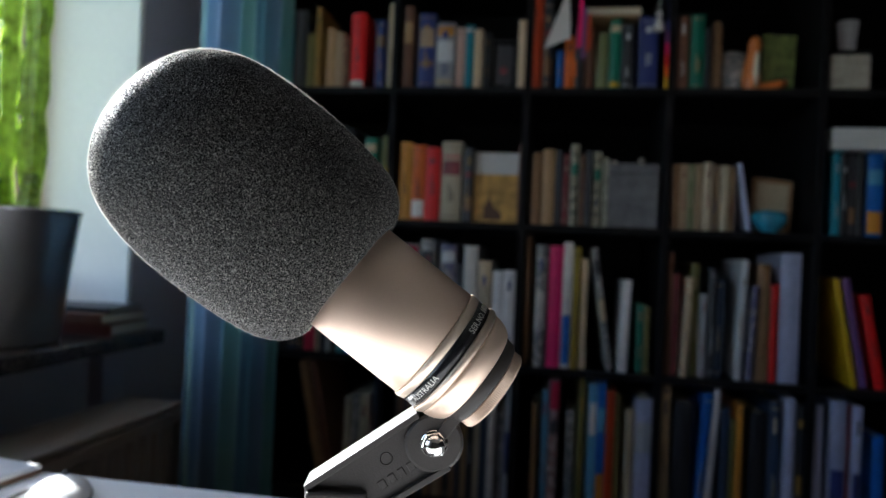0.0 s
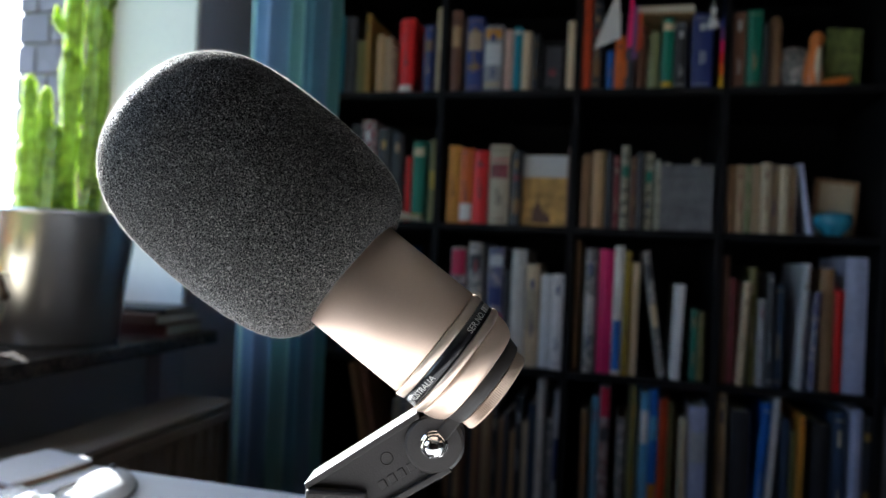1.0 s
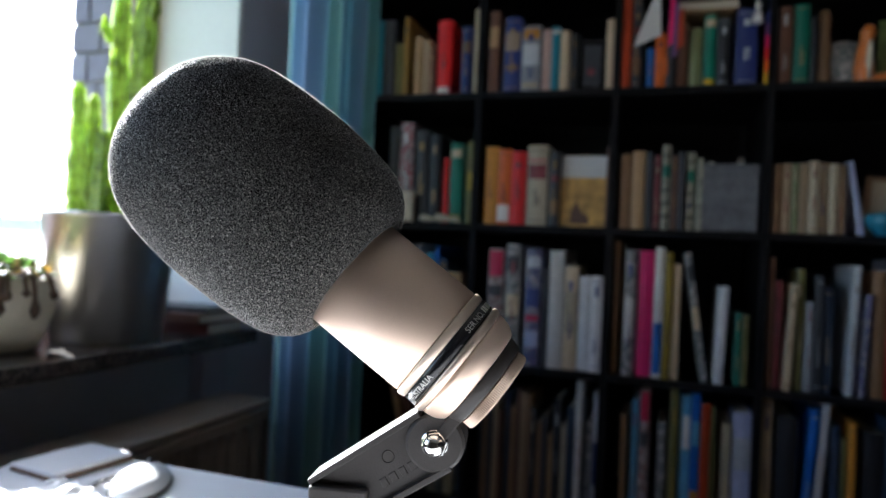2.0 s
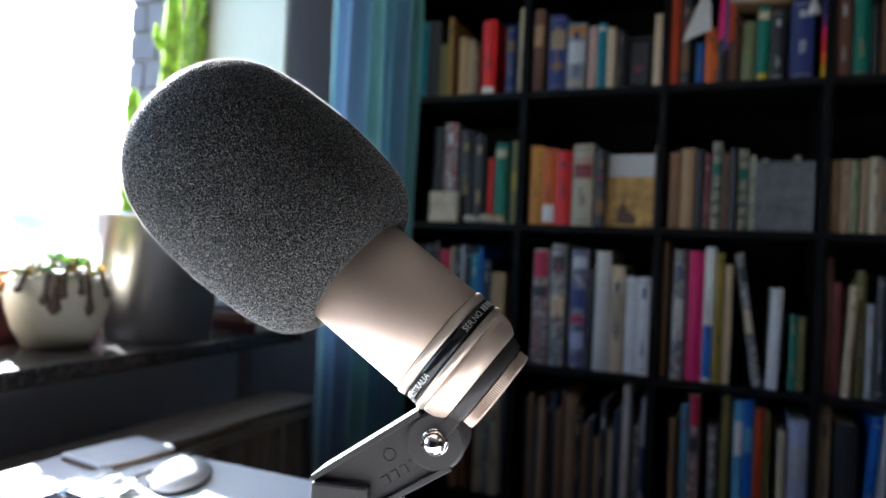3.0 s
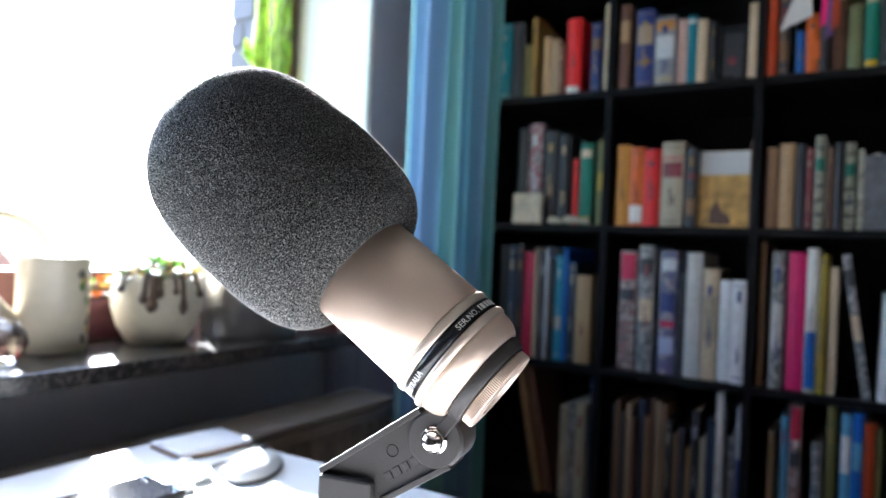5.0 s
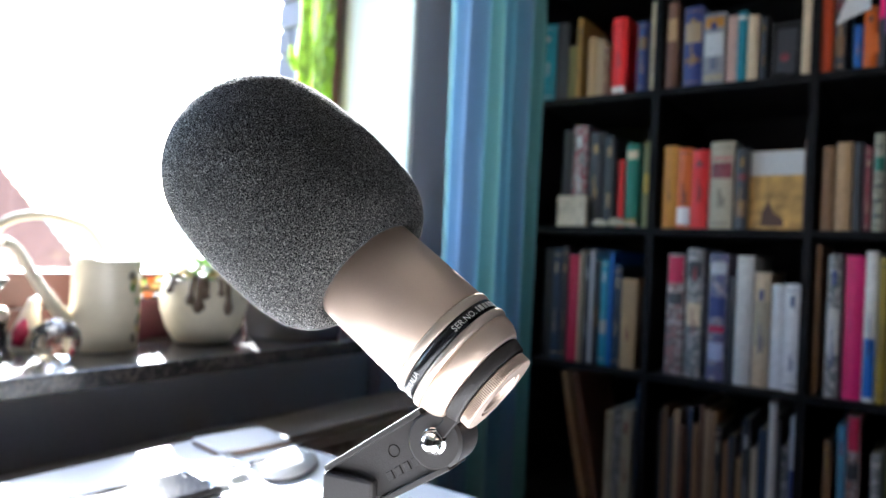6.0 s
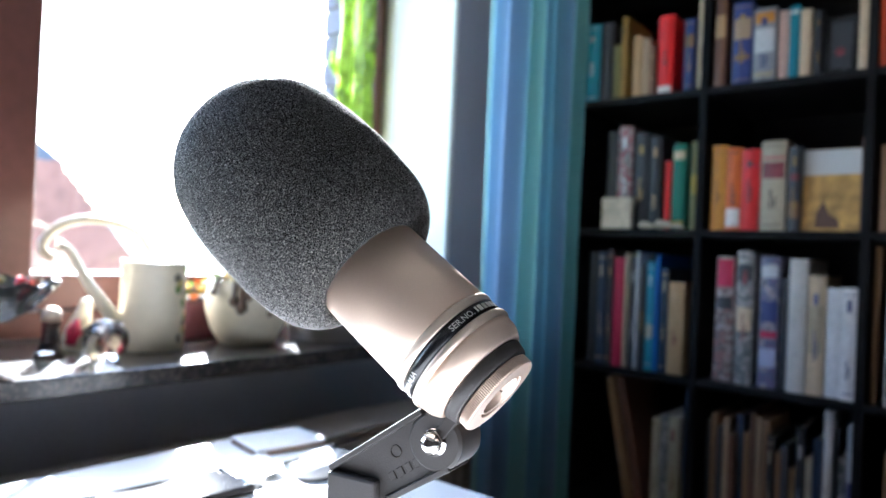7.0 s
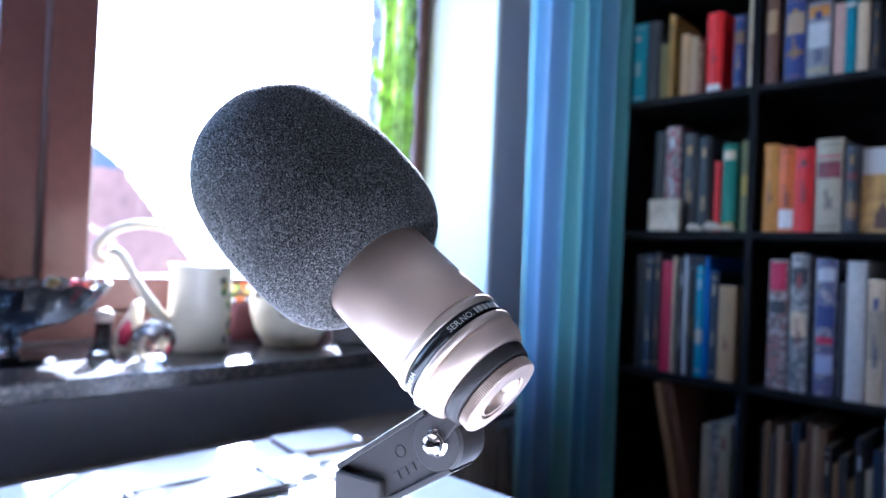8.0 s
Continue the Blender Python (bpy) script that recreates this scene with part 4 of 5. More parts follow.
# pictures and boxes that stand facing the room
TAN_PAPER = mat("ochre_picture", (0.50, 0.28, 0.07), 0.55, grain=40, vary=0.7, bump=0.05, big=22)
GREY_CLOTH = mat("grey_cloth", (0.15, 0.145, 0.15), 0.9, grain=160, vary=0.5, bump=0.5, big=30)
CERAMIC_ORANGE = mat("orange_glaze", (0.62, 0.17, 0.03), 0.3, grain=30, vary=0.35, bump=0.05, big=14)
CERAMIC_CREAM = mat("cream_glaze", (0.70, 0.62, 0.48), 0.3, grain=30, vary=0.15, bump=0.05, big=9)
STONE = mat("rough_stone", (0.36, 0.32, 0.26), 0.9, grain=70, vary=0.4, bump=0.8, big=20)
GREEN_PRINT = mat("green_print", (0.13, 0.16, 0.04), 0.5, grain=45, vary=0.95, bump=0.05, big=28)
CARD_WHITE = mat("white_card", (0.62, 0.60, 0.58), 0.8, grain=100, vary=0.08, bump=0.05)
BLUE_GLAZE = mat("blue_glaze", (0.04, 0.22, 0.32), 0.2, grain=40, vary=0.6, bump=0.03, big=30)
SHELLY = mat("bleached_shell", (0.50, 0.42, 0.31), 0.7, grain=90, vary=0.4, bump=0.4, big=30)


def facing_book():
    """A book turned to show its cover: pale sky above, ochre field with a dark shape below."""
    b = thing("picture_book", "book with an ochre landscape cover, turned to face the room", "book", at=pose(-0.169, 1.455, LEVELS[3] + 0.0005, -5))
    part("cover", box(0, 0.118, 0, 0.004, 0, 0.186, 0.001, 1), TAN_PAPER, b)
    part("page_block", box(0.002, 0.116, 0.0045, 0.018, 0.002, 0.184), PAGES, b)
    part("back_cover", box(0, 0.118, 0.0185, 0.0215, 0, 0.186, 0.001, 1), TAN_PAPER, b)
    part("printed_sky", box(0.0015, 0.1165, -0.0006, -0.0001, 0.128, 0.1845), CARD_WHITE, b)
    part("printed_hut", prism([(0.030, 0.0), (0.030, 0.03), (0.044, 0.062), (0.056, 0.03), (0.075, 0.018), (0.078, 0.0)], 0.0, 0.0006), COVERS["brown"], b, matrix=pose(0.0, -0.0002, 0.008, 90))
    return b


facing_book()


def cloth_box():
    b = thing("archive_box", "grey cloth-covered box standing among the books", "box", at=pose(0.172, 1.435, LEVELS[3] + 0.0005))
    part("box_body", box(0, 0.123, 0, 0.16, 0, 0.135, 0.003), GREY_CLOTH, b)
    part("box_lid", box(-0.001, 0.124, -0.001, 0.161, 0.1352, 0.160, 0.003), GREY_CLOTH, b)
    return b


cloth_box()
for x, h in ((0.199, 0.190), (0.233, 0.184), (0.272, 0.200)):
    j = thing("glass_bottle", "small pale-capped bottle behind the grey box", "bottle", at=pose(x, 1.615, LEVELS[3] + 0.0005), group="bottles behind the box")
    part("bottle_body", lathe([(0, 0), (0.011, 0), (0.0115, 0.003), (0.0115, h - 0.045), (0.006, h - 0.028), (0.006, h - 0.016), (0, h - 0.016)], 20), COVERS["sage"], j, smooth=True)
    part("cap", lathe([(0, h - 0.0155), (0.0082, h - 0.0155), (0.0085, h - 0.002), (0.006, h), (0, h)], 20), CERAMIC_CREAM, j, "pale cap", smooth=True)

# black photo frame with a small red picture
pf = thing("photo_frame", "small black photo frame with a red picture", "picture frame", at=pose(-0.133, 1.44, LEVELS[4] + 0.0005, -8))
for a, b, c, d in ((0, 0.064, 0, 0.012), (0, 0.064, 0.123, 0.135), (0, 0.010, 0.0122, 0.1228), (0.054, 0.064, 0.0122, 0.1228)):
    part("frame_bar", box(a, b, 0, 0.012, c, d, 0.002, 1), BLACK_ENAMEL, pf)
part("picture", box(0.0102, 0.0538, 0.006, 0.009, 0.0122, 0.1228), COVERS["char"], pf)
part("picture_spot", lathe([(0, 0), (0.010, 0), (0.010, 0.0008), (0, 0.0008)], 24), COVERS["maroon"], pf, matrix=pose(0.030, 0.0055, 0.052, 90))

# white pennant and bright cloth that hang over the books, tassel and ribbon at the upright
pn = thing("paper_pennant", "white folded paper pennant hanging over the books", "pennant", at=pose(0.0, 1.412, 0))
part("sheet", prism([(0.000, 0.0), (0.050, 0.022), (0.064, 0.026), (0.058, 0.140), (0.050, 0.142)], 0.0, 0.0016), CARD_WHITE, pn, matrix=pose(0, 0, 1.534, 90))
sc = thing("cloth_scarf", "bright purple and red patterned scarf hung between books", "scarf", at=pose(0.070, 1.412, 0))
for k, (c, x0, x1, z0, z1) in enumerate((("magenta", 0.010, 0.024, 1.53, 1.66), ("purple", 0.020, 0.034, 1.50, 1.64), ("orange", -0.008, 0.012, 1.452, 1.505), ("rust", 0.030, 0.046, 1.52, 1.62))):
    pts = [(x0, z0), (x1, z0 + 0.012), (x1 - 0.002, z1), (x0 + 0.003, z1 - 0.006)]
    part("scarf_fold", prism(pts, 0.001 * k, 0.001 * k + 0.004, 0.0008), COVERS[c], sc, matrix=pose(0, -0.006, 0, 90))
ts = thing("tassel", "white tassel hanging from the shelf edge", "tassel", at=pose(0.275, 1.408, 0))
part("knot", lathe([(0, 1.628), (0.006, 1.624), (0.008, 1.616), (0.004, 1.608), (0, 1.607)], 16), CARD_WHITE, ts, smooth=True)
part("fringe", lathe([(0, 1.607), (0.006, 1.605), (0.012, 1.588), (0.013, 1.576), (0.010, 1.575), (0, 1.577)], 16), CARD_WHITE, ts, smooth=True)
part("cord", tube([(0, 0, 1.626), (0.001, 0.003, 1.70), (0.0, 0.012, 1.771)], 0.0009, 6), CARD_WHITE, ts)
rb = thing("ribbon", "narrow rainbow ribbon hanging at the shelf upright", "ribbon", at=pose(0.297, 1.412, 0))
for k, c in enumerate(("yellow", "orange", "red", "magenta", "purple", "navy")):
    part("ribbon_band", box(-0.004, 0.004, -0.0008, 0.0008, 1.436 + 0.028 * k, 1.4635 + 0.028 * k, 0.0003, 1), COVERS[c], rb)
part("cord", tube([(0, 0, 1.604), (0, 0.012, 1.771)], 0.0008, 6), COVERS["navy"], rb)
lb = thing("lying_book", "tan book lying flat on top of the row", "book")
part("cover", box(0.10, 0.235, 1.44, 1.60, 1.626, 1.648, 0.002, 1), COVERS["tan"], lb)
part("page_block", box(0.103, 0.2353, 1.4385, 1.597, 1.629, 1.645), PAGES, lb)

# third compartment: figure, round tin, orange cat ornament, green print
fg = thing("carved_figure", "small carved dark wooden ornament", "ornament", at=pose(0.422, 1.46, LEVELS[4] + 0.0005))
part("carving", lathe([(0, 0), (0.016, 0), (0.017, 0.02), (0.013, 0.05), (0.017, 0.085), (0.012, 0.12), (0.015, 0.15), (0.009, 0.172), (0, 0.176)], 20), COVERS["brown2"], fg, smooth=True)
rt = thing("round_tin", "grey round dish standing on its edge", "dish", at=pose(0.468, 1.475, LEVELS[4] + 0.0555))
part("dish", lathe([(0, 0.004), (0.044, 0.004), (0.054, -0.006), (0.0555, -0.004), (0.046, 0.009), (0, 0.009)], 48), COVERS["grey2"], rt, smooth=True, matrix=pose(0, 0, 0, 82))
orn = thing("ceramic_ornament", "orange and cream glazed ceramic cat ornament", "ornament", at=pose(0.491, 1.44, LEVELS[4] + 0.0005))
bmo = tube(*flowing([(0.016, 0.02, 0.0), (0.014, 0.02, 0.03), (0.013, 0.018, 0.065), (0.016, 0.015, 0.095), (0.019, 0.012, 0.118), (0.016, 0.012, 0.132)], [0.021, 0.022, 0.0175, 0.014, 0.017, 0.006]), 20)
part("ornament_body", bmo, CERAMIC_ORANGE, orn, smooth=True)
part("ornament_front", tube([(0.020, 0.004, 0.008), (0.019, 0.003, 0.04), (0.021, 0.003, 0.075), (0.022, 0.002, 0.095)], [0.007, 0.008, 0.007, 0.003], 14), CERAMIC_CREAM, orn, smooth=True)
part("ornament_tail", tube([(0.012, 0.02, 0.007), (0.045, 0.012, 0.010), (0.075, 0.014, 0.014), (0.094, 0.020, 0.024)], [0.010, 0.012, 0.013, 0.007], 14), CERAMIC_ORANGE, orn, smooth=True)
gp = thing("green_card", "green printed picture card leaning at the back", "card", at=pose(0.534, 1.49, LEVELS[4] + 0.0005, -6, 4, 0))
part("card_sheet", box(0, 0.078, 0, 0.003, 0, 0.160, 0.0006, 1), GREEN_PRINT, gp)
# fourth compartment: stone block, dark box with a cup on it
sb = thing("stone_block", "rough beige stone block on the shelf", "stone", at=pose(0.664, 1.43, LEVELS[4] + 0.0005))
bm = box(0.012, 0.100, 0, 0.05, 0, 0.085, 0.006, 2)
for v in bm.verts:
    v.co += Vector((noise.noise(v.co * 60), noise.noise(v.co * 60 + Vector((9, 0, 0))), noise.noise(v.co * 60 + Vector((0, 9, 0))) if v.co.z > 0.01 else 0)) * 0.003
part("block", bm, STONE, sb)
db = thing("dark_box", "tall dark box behind the stone block", "box", at=pose(0.700, 1.49, LEVELS[4] + 0.0005))
part("box_body", box(0, 0.09, 0, 0.12, 0, 0.112, 0.002), BLACK_ENAMEL, db)
cp = thing("cup", "small pale grey cup standing on the dark box", "cup", at=pose(0.742, 1.52, LEVELS[4] + 0.1132))
part("cup_body", lathe([(0, 0), (0.017, 0), (0.019, 0.004), (0.025, 0.070), (0.0265, 0.076), (0.024, 0.076), (0.0175, 0.008), (0, 0.008)], 32), COVERS["silver"], cp, smooth=True)
# second row: small box, shells, leaning brown picture, blue bowl, white box on books
bx = thing("keepsake_box", "small beige patterned keepsake box", "box", at=pose(-0.633, 1.425, LEVELS[3] + 0.0005))
part("box_body", box(0, 0.082, -0.02, 0.0, 0, 0.055, 0.002), SHELLY, bx)
part("box_lid", box(-0.001, 0.083, -0.021, 0.0, 0.0552, 0.080, 0.003), SHELLY, bx)
for k, (x, l, r) in enumerate(((-0.535, 0.045, 0.010), (-0.495, 0.05, 0.013), (-0.450, 0.03, 0.009))):
    sh = thing("seashell", "pale bleached seashell lying on the shelf", "seashell", at=pose(x, 1.42 + 0.004 * k, LEVELS[3] + r * 0.9, 0, 0, 12 * k - 10), group="seashells on the shelf")
    part("shell", tube([(0, 0, 0), (l * 0.25, 0, 0.002), (l * 0.55, 0.002, 0.001), (l * 0.85, 0.001, -0.003), (l, 0, -0.005)], [r * 0.35, r * 0.95, r * 0.8, r * 0.4, 0.001], 14), SHELLY, sh, smooth=True)
lp = thing("framed_picture", "brown framed picture leaning at the back of the shelf", "picture", at=pose(0.522, 1.50, LEVELS[3] + 0.001, -10, 6, 0))
part("picture_frame", box(0, 0.100, 0.003, 0.012, 0, 0.150, 0.002, 1), COVERS["brown2"], lp)
part("picture", box(0.012, 0.088, 0, 0.0028, 0.012, 0.138, 0.0005, 1), COVERS["stone"], lp)
bw = thing("small_bowl", "small blue and red glazed bowl", "bowl", at=pose(0.559, 1.455, LEVELS[3] + 0.0005))
part("bowl_body", lathe([(0, 0), (0.020, 0), (0.022, 0.004), (0.038, 0.020), (0.042, 0.036), (0.038, 0.050), (0.034, 0.052), (0.035, 0.048), (0.038, 0.034), (0.032, 0.018), (0, 0.006)], 36), BLUE_GLAZE, bw, smooth=True)
wb = thing("white_box", "flat pale grey box lying on top of books", "box", at=pose(0.686, 1.43, LEVELS[3] + 0.2035))
part("box_body", box(0, 0.20, 0, 0.14, 0, 0.034, 0.002), CARD_WHITE, wb)
part("box_lid", box(-0.001, 0.201, -0.001, 0.141, 0.0342, 0.052, 0.002), CARD_WHITE, wb)


# ---- on the window sill ----
SILL = 0.8232
ZINC = mat("brushed_zinc", (0.72, 0.72, 0.73), 0.34, 1.0, grain=40, vary=0.04, bump=0.0, big=2)
SOIL = mat("potting_soil", (0.05, 0.035, 0.025), 0.95, grain=160, vary=0.5, bump=1.0)
CACTUS = through_lit(mat("cactus_skin", (0.31, 0.41, 0.11), 0.45, grain=70, vary=0.7, bump=0.3, big=26), 0.42)
juice = CACTUS.node_tree.nodes["Principled BSDF"]
juice.inputs["Subsurface Weight"].default_value, juice.inputs["Subsurface Scale"].default_value = 0.85, 0.03
juice.inputs["Subsurface Radius"].default_value = (0.9, 1.0, 0.25)
CREAM_POT = mat("cream_pot", (0.66, 0.60, 0.46), 0.45, grain=70, vary=0.08, bump=0.1, big=10)
LEAF_DARK = mat("dark_leaf", (0.13, 0.085, 0.055), 0.5, grain=80, vary=0.4, bump=0.2)
LEAF_GREEN = through_lit(mat("green_leaf", (0.14, 0.26, 0.05), 0.5, grain=80, vary=0.4, bump=0.2), 0.35)
PETAL = through_lit(mat("yellow_petal", (0.72, 0.58, 0.22), 0.6, grain=60, vary=0.25, bump=0.1), 0.4)
PETAL_ORANGE = through_lit(mat("orange_petal", (0.62, 0.18, 0.04), 0.6, grain=60, vary=0.3, bump=0.1), 0.4)
TROUGH_GLAZE = mat("dark_red_glaze", (0.055, 0.013, 0.020), 0.35, grain=50, vary=0.3, bump=0.05, big=12)
CAN_GLAZE = mat("ivory_enamel", (0.74, 0.66, 0.50), 0.3, grain=50, vary=0.08, bump=0.03, big=10)
CAN_FLOWER = mat("painted_flowers", (0.20, 0.17, 0.12), 0.4, grain=60, vary=0.5, bump=0.02, big=40)
CRYSTAL = glass("cut_crystal", (0.93, 0.95, 0.97), 0.02, 1.52)
SMOKED = glass("dark_crystal", (0.16, 0.18, 0.19), 0.06, 1.5)
LEATHER_RED = mat("dark_red_leather", (0.10, 0.025, 0.02), 0.55, grain=110, vary=0.3, bump=0.3)


def ribbed(points, radii, ribs=5, depth=0.28):
    """An upright succulent limb with ribs."""
    bm = tube(points, radii, ribs * 4)
    pts = [Vector(p) for p in points]
    n = ribs * 4
    bm.verts.ensure_lookup_table()
    for k, p in enumerate(pts):
        for i in range(n):
            v = bm.verts[k * n + i]
            v.co = p + (v.co - p) * (1 - depth * (0.5 + 0.5 * math.cos(2 * math.pi * i / 4)))
    return bm


def cactus_pot():
    c = thing("potted_cactus", "tall green columnar cactus in a tapered zinc pot", "potted plant", at=pose(-0.885, 0.722, SILL))
    part("pot", lathe([(0, 0), (0.090, 0), (0.093, 0.003), (0.118, 0.222), (0.121, 0.225), (0.121, 0.230), (0.114, 0.230), (0.112, 0.20), (0, 0.20)], 64), ZINC, c, "brushed zinc pot", smooth=False)
    for f in c.children[0].data.polygons:
        f.use_smooth = abs(f.normal.z) < 0.6
    part("soil", lathe([(0, 0.206), (0.07, 0.204), (0.111, 0.2015)], 32), SOIL, c)
    # across (towards the room's corner), depth, height, radius, lean, offshoots
    limbs = ((-0.062, 0.000, 0.268, 0.019, -0.006, 1), (-0.038, -0.014, 0.248, 0.015, -0.003, 1), (-0.024, -0.034, 0.180, 0.016, 0.002, 1), (-0.022, 0.026, 0.115, 0.016, 0.006, 0),
             (-0.002, 0.004, 0.640, 0.019, -0.004, 5), (0.036, -0.008, 0.660, 0.021, 0.002, 4), (0.028, -0.048, 0.090, 0.016, 0.010, 0))
    side, deep = Vector((0.72, 0.69, 0)), Vector((-0.69, 0.72, 0))
    rnd = random.Random(5)
    for across, depth, h, r, lean, sprouts in limbs:
        n = 20
        (x, y, _), (dx, dy, _) = side * across + deep * depth, side * lean
        pts = [(x + dx * (k / n) ** 2, y + dy * (k / n) ** 2, 0.20 + h * k / n) for k in range(n + 1)]
        rad = [r * (0.75 + 0.3 * math.sin(math.pi * min(1, k / n * 1.1 + 0.12)) + rnd.uniform(-0.10, 0.10) + 0.16 * math.sin(k * 1.7 + 40 * x)) for k in range(n)] + [r * 0.25]
        limb = part("limb", ribbed(pts, rad), CACTUS, c, smooth=False)
        for k in range(sprouts):
            q = pts[rnd.randrange(4, n - 1)]
            a = rnd.uniform(0, 6.28)
            o = (q[0] + r * 0.9 * math.cos(a), q[1] + r * 0.9 * math.sin(a), q[2])
            part("offshoot", ribbed([o, (o[0] + 0.010 * math.cos(a), o[1] + 0.010 * math.sin(a), o[2] + 0.018), (o[0] + 0.013 * math.cos(a), o[1] + 0.013 * math.sin(a), o[2] + 0.045)], [0.008, 0.011, 0.003], 4), CACTUS, limb)
    return c


cactus_pot()


def leaf(length, width, bend, thick=0.0009):
    """A pointed leaf along x that droops."""
    bm = bmesh.new()
    n, rows = 7, []
    for k in range(n + 1):
        u = k / n
        w = width * math.sin(math.pi * (0.08 + 0.92 * u) ** 0.8) * 0.5 + 0.0004
        x, z = length * math.sin(bend * u) / bend if bend else length * u, -length * (1 - math.cos(bend * u)) / bend if bend else 0
        rows.append([bm.verts.new((x, -w, z + 0.15 * w)), bm.verts.new((x, 0, z)), bm.verts.new((x, w, z + 0.15 * w))])
    for a, b in zip(rows, rows[1:]):
        for i in (0, 1):
            bm.faces.new((a[i], a[i + 1], b[i + 1], b[i]))
    bmesh.ops.solidify(bm, geom=bm.faces[:], thickness=thick)
    return bm


def flower_pot():
    c = thing("potted_plant", "drooping plant with yellow flowers in a round cream pot", "potted plant", at=pose(-0.905, 0.520, SILL))
    part("pot", lathe([(0, 0), (0.045, 0), (0.050, 0.003), (0.066, 0.030), (0.076, 0.062), (0.078, 0.085), (0.073, 0.108), (0.070, 0.116), (0.065, 0.116), (0.067, 0.104), (0, 0.100)], 56), CREAM_POT, c, "round cream pot", smooth=True)
    part("soil", lathe([(0, 0.106), (0.04, 0.105), (0.066, 0.102)], 32), SOIL, c)
    rnd = random.Random(8)
    for k in range(110):
        a = rnd.uniform(0, 2 * math.pi)
        r = rnd.uniform(0.005, 0.062)
        kind = k % 3
        lobe = part("leaf", leaf(rnd.uniform(0.018, 0.034), rnd.uniform(0.010, 0.018), rnd.uniform(0.4, 1.4)), (LEAF_GREEN, LEAF_DARK, LEAF_GREEN)[kind], c)
        lobe.matrix_basis = pose(r * math.cos(a), r * math.sin(a), 0.110 + rnd.uniform(0, 0.036), rnd.uniform(-25, 25), rnd.uniform(-60, 0), math.degrees(a) + rnd.uniform(-20, 20))
    # leaves that hang down over the rim
    for a, w, l in ((-52, 0.008, 0.040), (-42, 0.012, 0.054), (-34, 0.008, 0.030), (-6, 0.008, 0.058), (-16, 0.007, 0.024), (-80, 0.008, 0.022), (20, 0.007, 0.030)):
        line = [(0.052, 0, 0.116), (0.066, 0, 0.124), (0.0755, 0.001, 0.114), (0.0810, 0.001, 0.114 - l * 0.5), (0.0835, 0, 0.114 - l * 0.8), (0.0825, -0.001, 0.114 - l)]
        hang = tube(*flowing(line, [0.002, w * 0.45, w * 0.55, w * 0.5, w, w * 0.3], 4), 10)
        part("hanging_leaf", hang, LEAF_DARK, c, "brown withered leaf", smooth=True, matrix=pose(0, 0, 0, 0, 0, a))
    for k in range(18):
        a, r = rnd.uniform(0, 2 * math.pi), rnd.uniform(0.03, 0.070)
        o = part("flower", lathe([(0, 0.0), (0.002, 0.001), (0.006, 0.004), (0.008, 0.007), (0.005, 0.005), (0, 0.003)], 10), PETAL, c, "yellow flower")
        o.matrix_basis = pose(r * math.cos(a), r * math.sin(a), 0.118 + rnd.uniform(0, 0.022), rnd.uniform(-50, 50), rnd.uniform(-50, 50), 0)
    return c


flower_pot()


def flower_trough():
    """A dark red glazed trough behind the round pot, full of small orange and yellow blooms."""
    c = thing("flower_trough", "dark red glazed flower trough with orange and yellow blooms", "planter", at=pose(-1.020, 0.560, SILL))
    part("trough", prism([(-0.045, -0.125), (0.045, -0.125), (0.045, 0.105), (-0.045, 0.105)], 0, 0.075, 0.006), TROUGH_GLAZE, c)
    part("soil", box(-0.040, 0.040, -0.120, 0.100, 0.0755, 0.079), SOIL, c)
    rnd = random.Random(21)
    for k in range(44):
        lobe = part("leaf", leaf(rnd.uniform(0.020, 0.036), rnd.uniform(0.009, 0.015), rnd.uniform(0.4, 1.3)), LEAF_GREEN if k % 3 else LEAF_DARK, c)
        lobe.matrix_basis = pose(rnd.uniform(-0.035, 0.035), rnd.uniform(-0.115, 0.095), 0.078 + rnd.uniform(0, 0.02), rnd.uniform(-20, 20), rnd.uniform(-70, -15), rnd.uniform(0, 360))
    for k in range(40):
        o = part("flower", lathe([(0, 0.0), (0.003, 0.001), (0.008, 0.005), (0.010, 0.009), (0.006, 0.0065), (0, 0.004)], 10), (PETAL, PETAL_ORANGE)[k % 2], c, ("yellow flower", "orange flower")[k % 2])
        o.matrix_basis = pose(rnd.uniform(-0.020, 0.052), rnd.uniform(-0.128, 0.108), 0.062 + rnd.uniform(0, 0.048), rnd.uniform(-50, 50), rnd.uniform(10, 80), 0)
    return c


flower_trough()


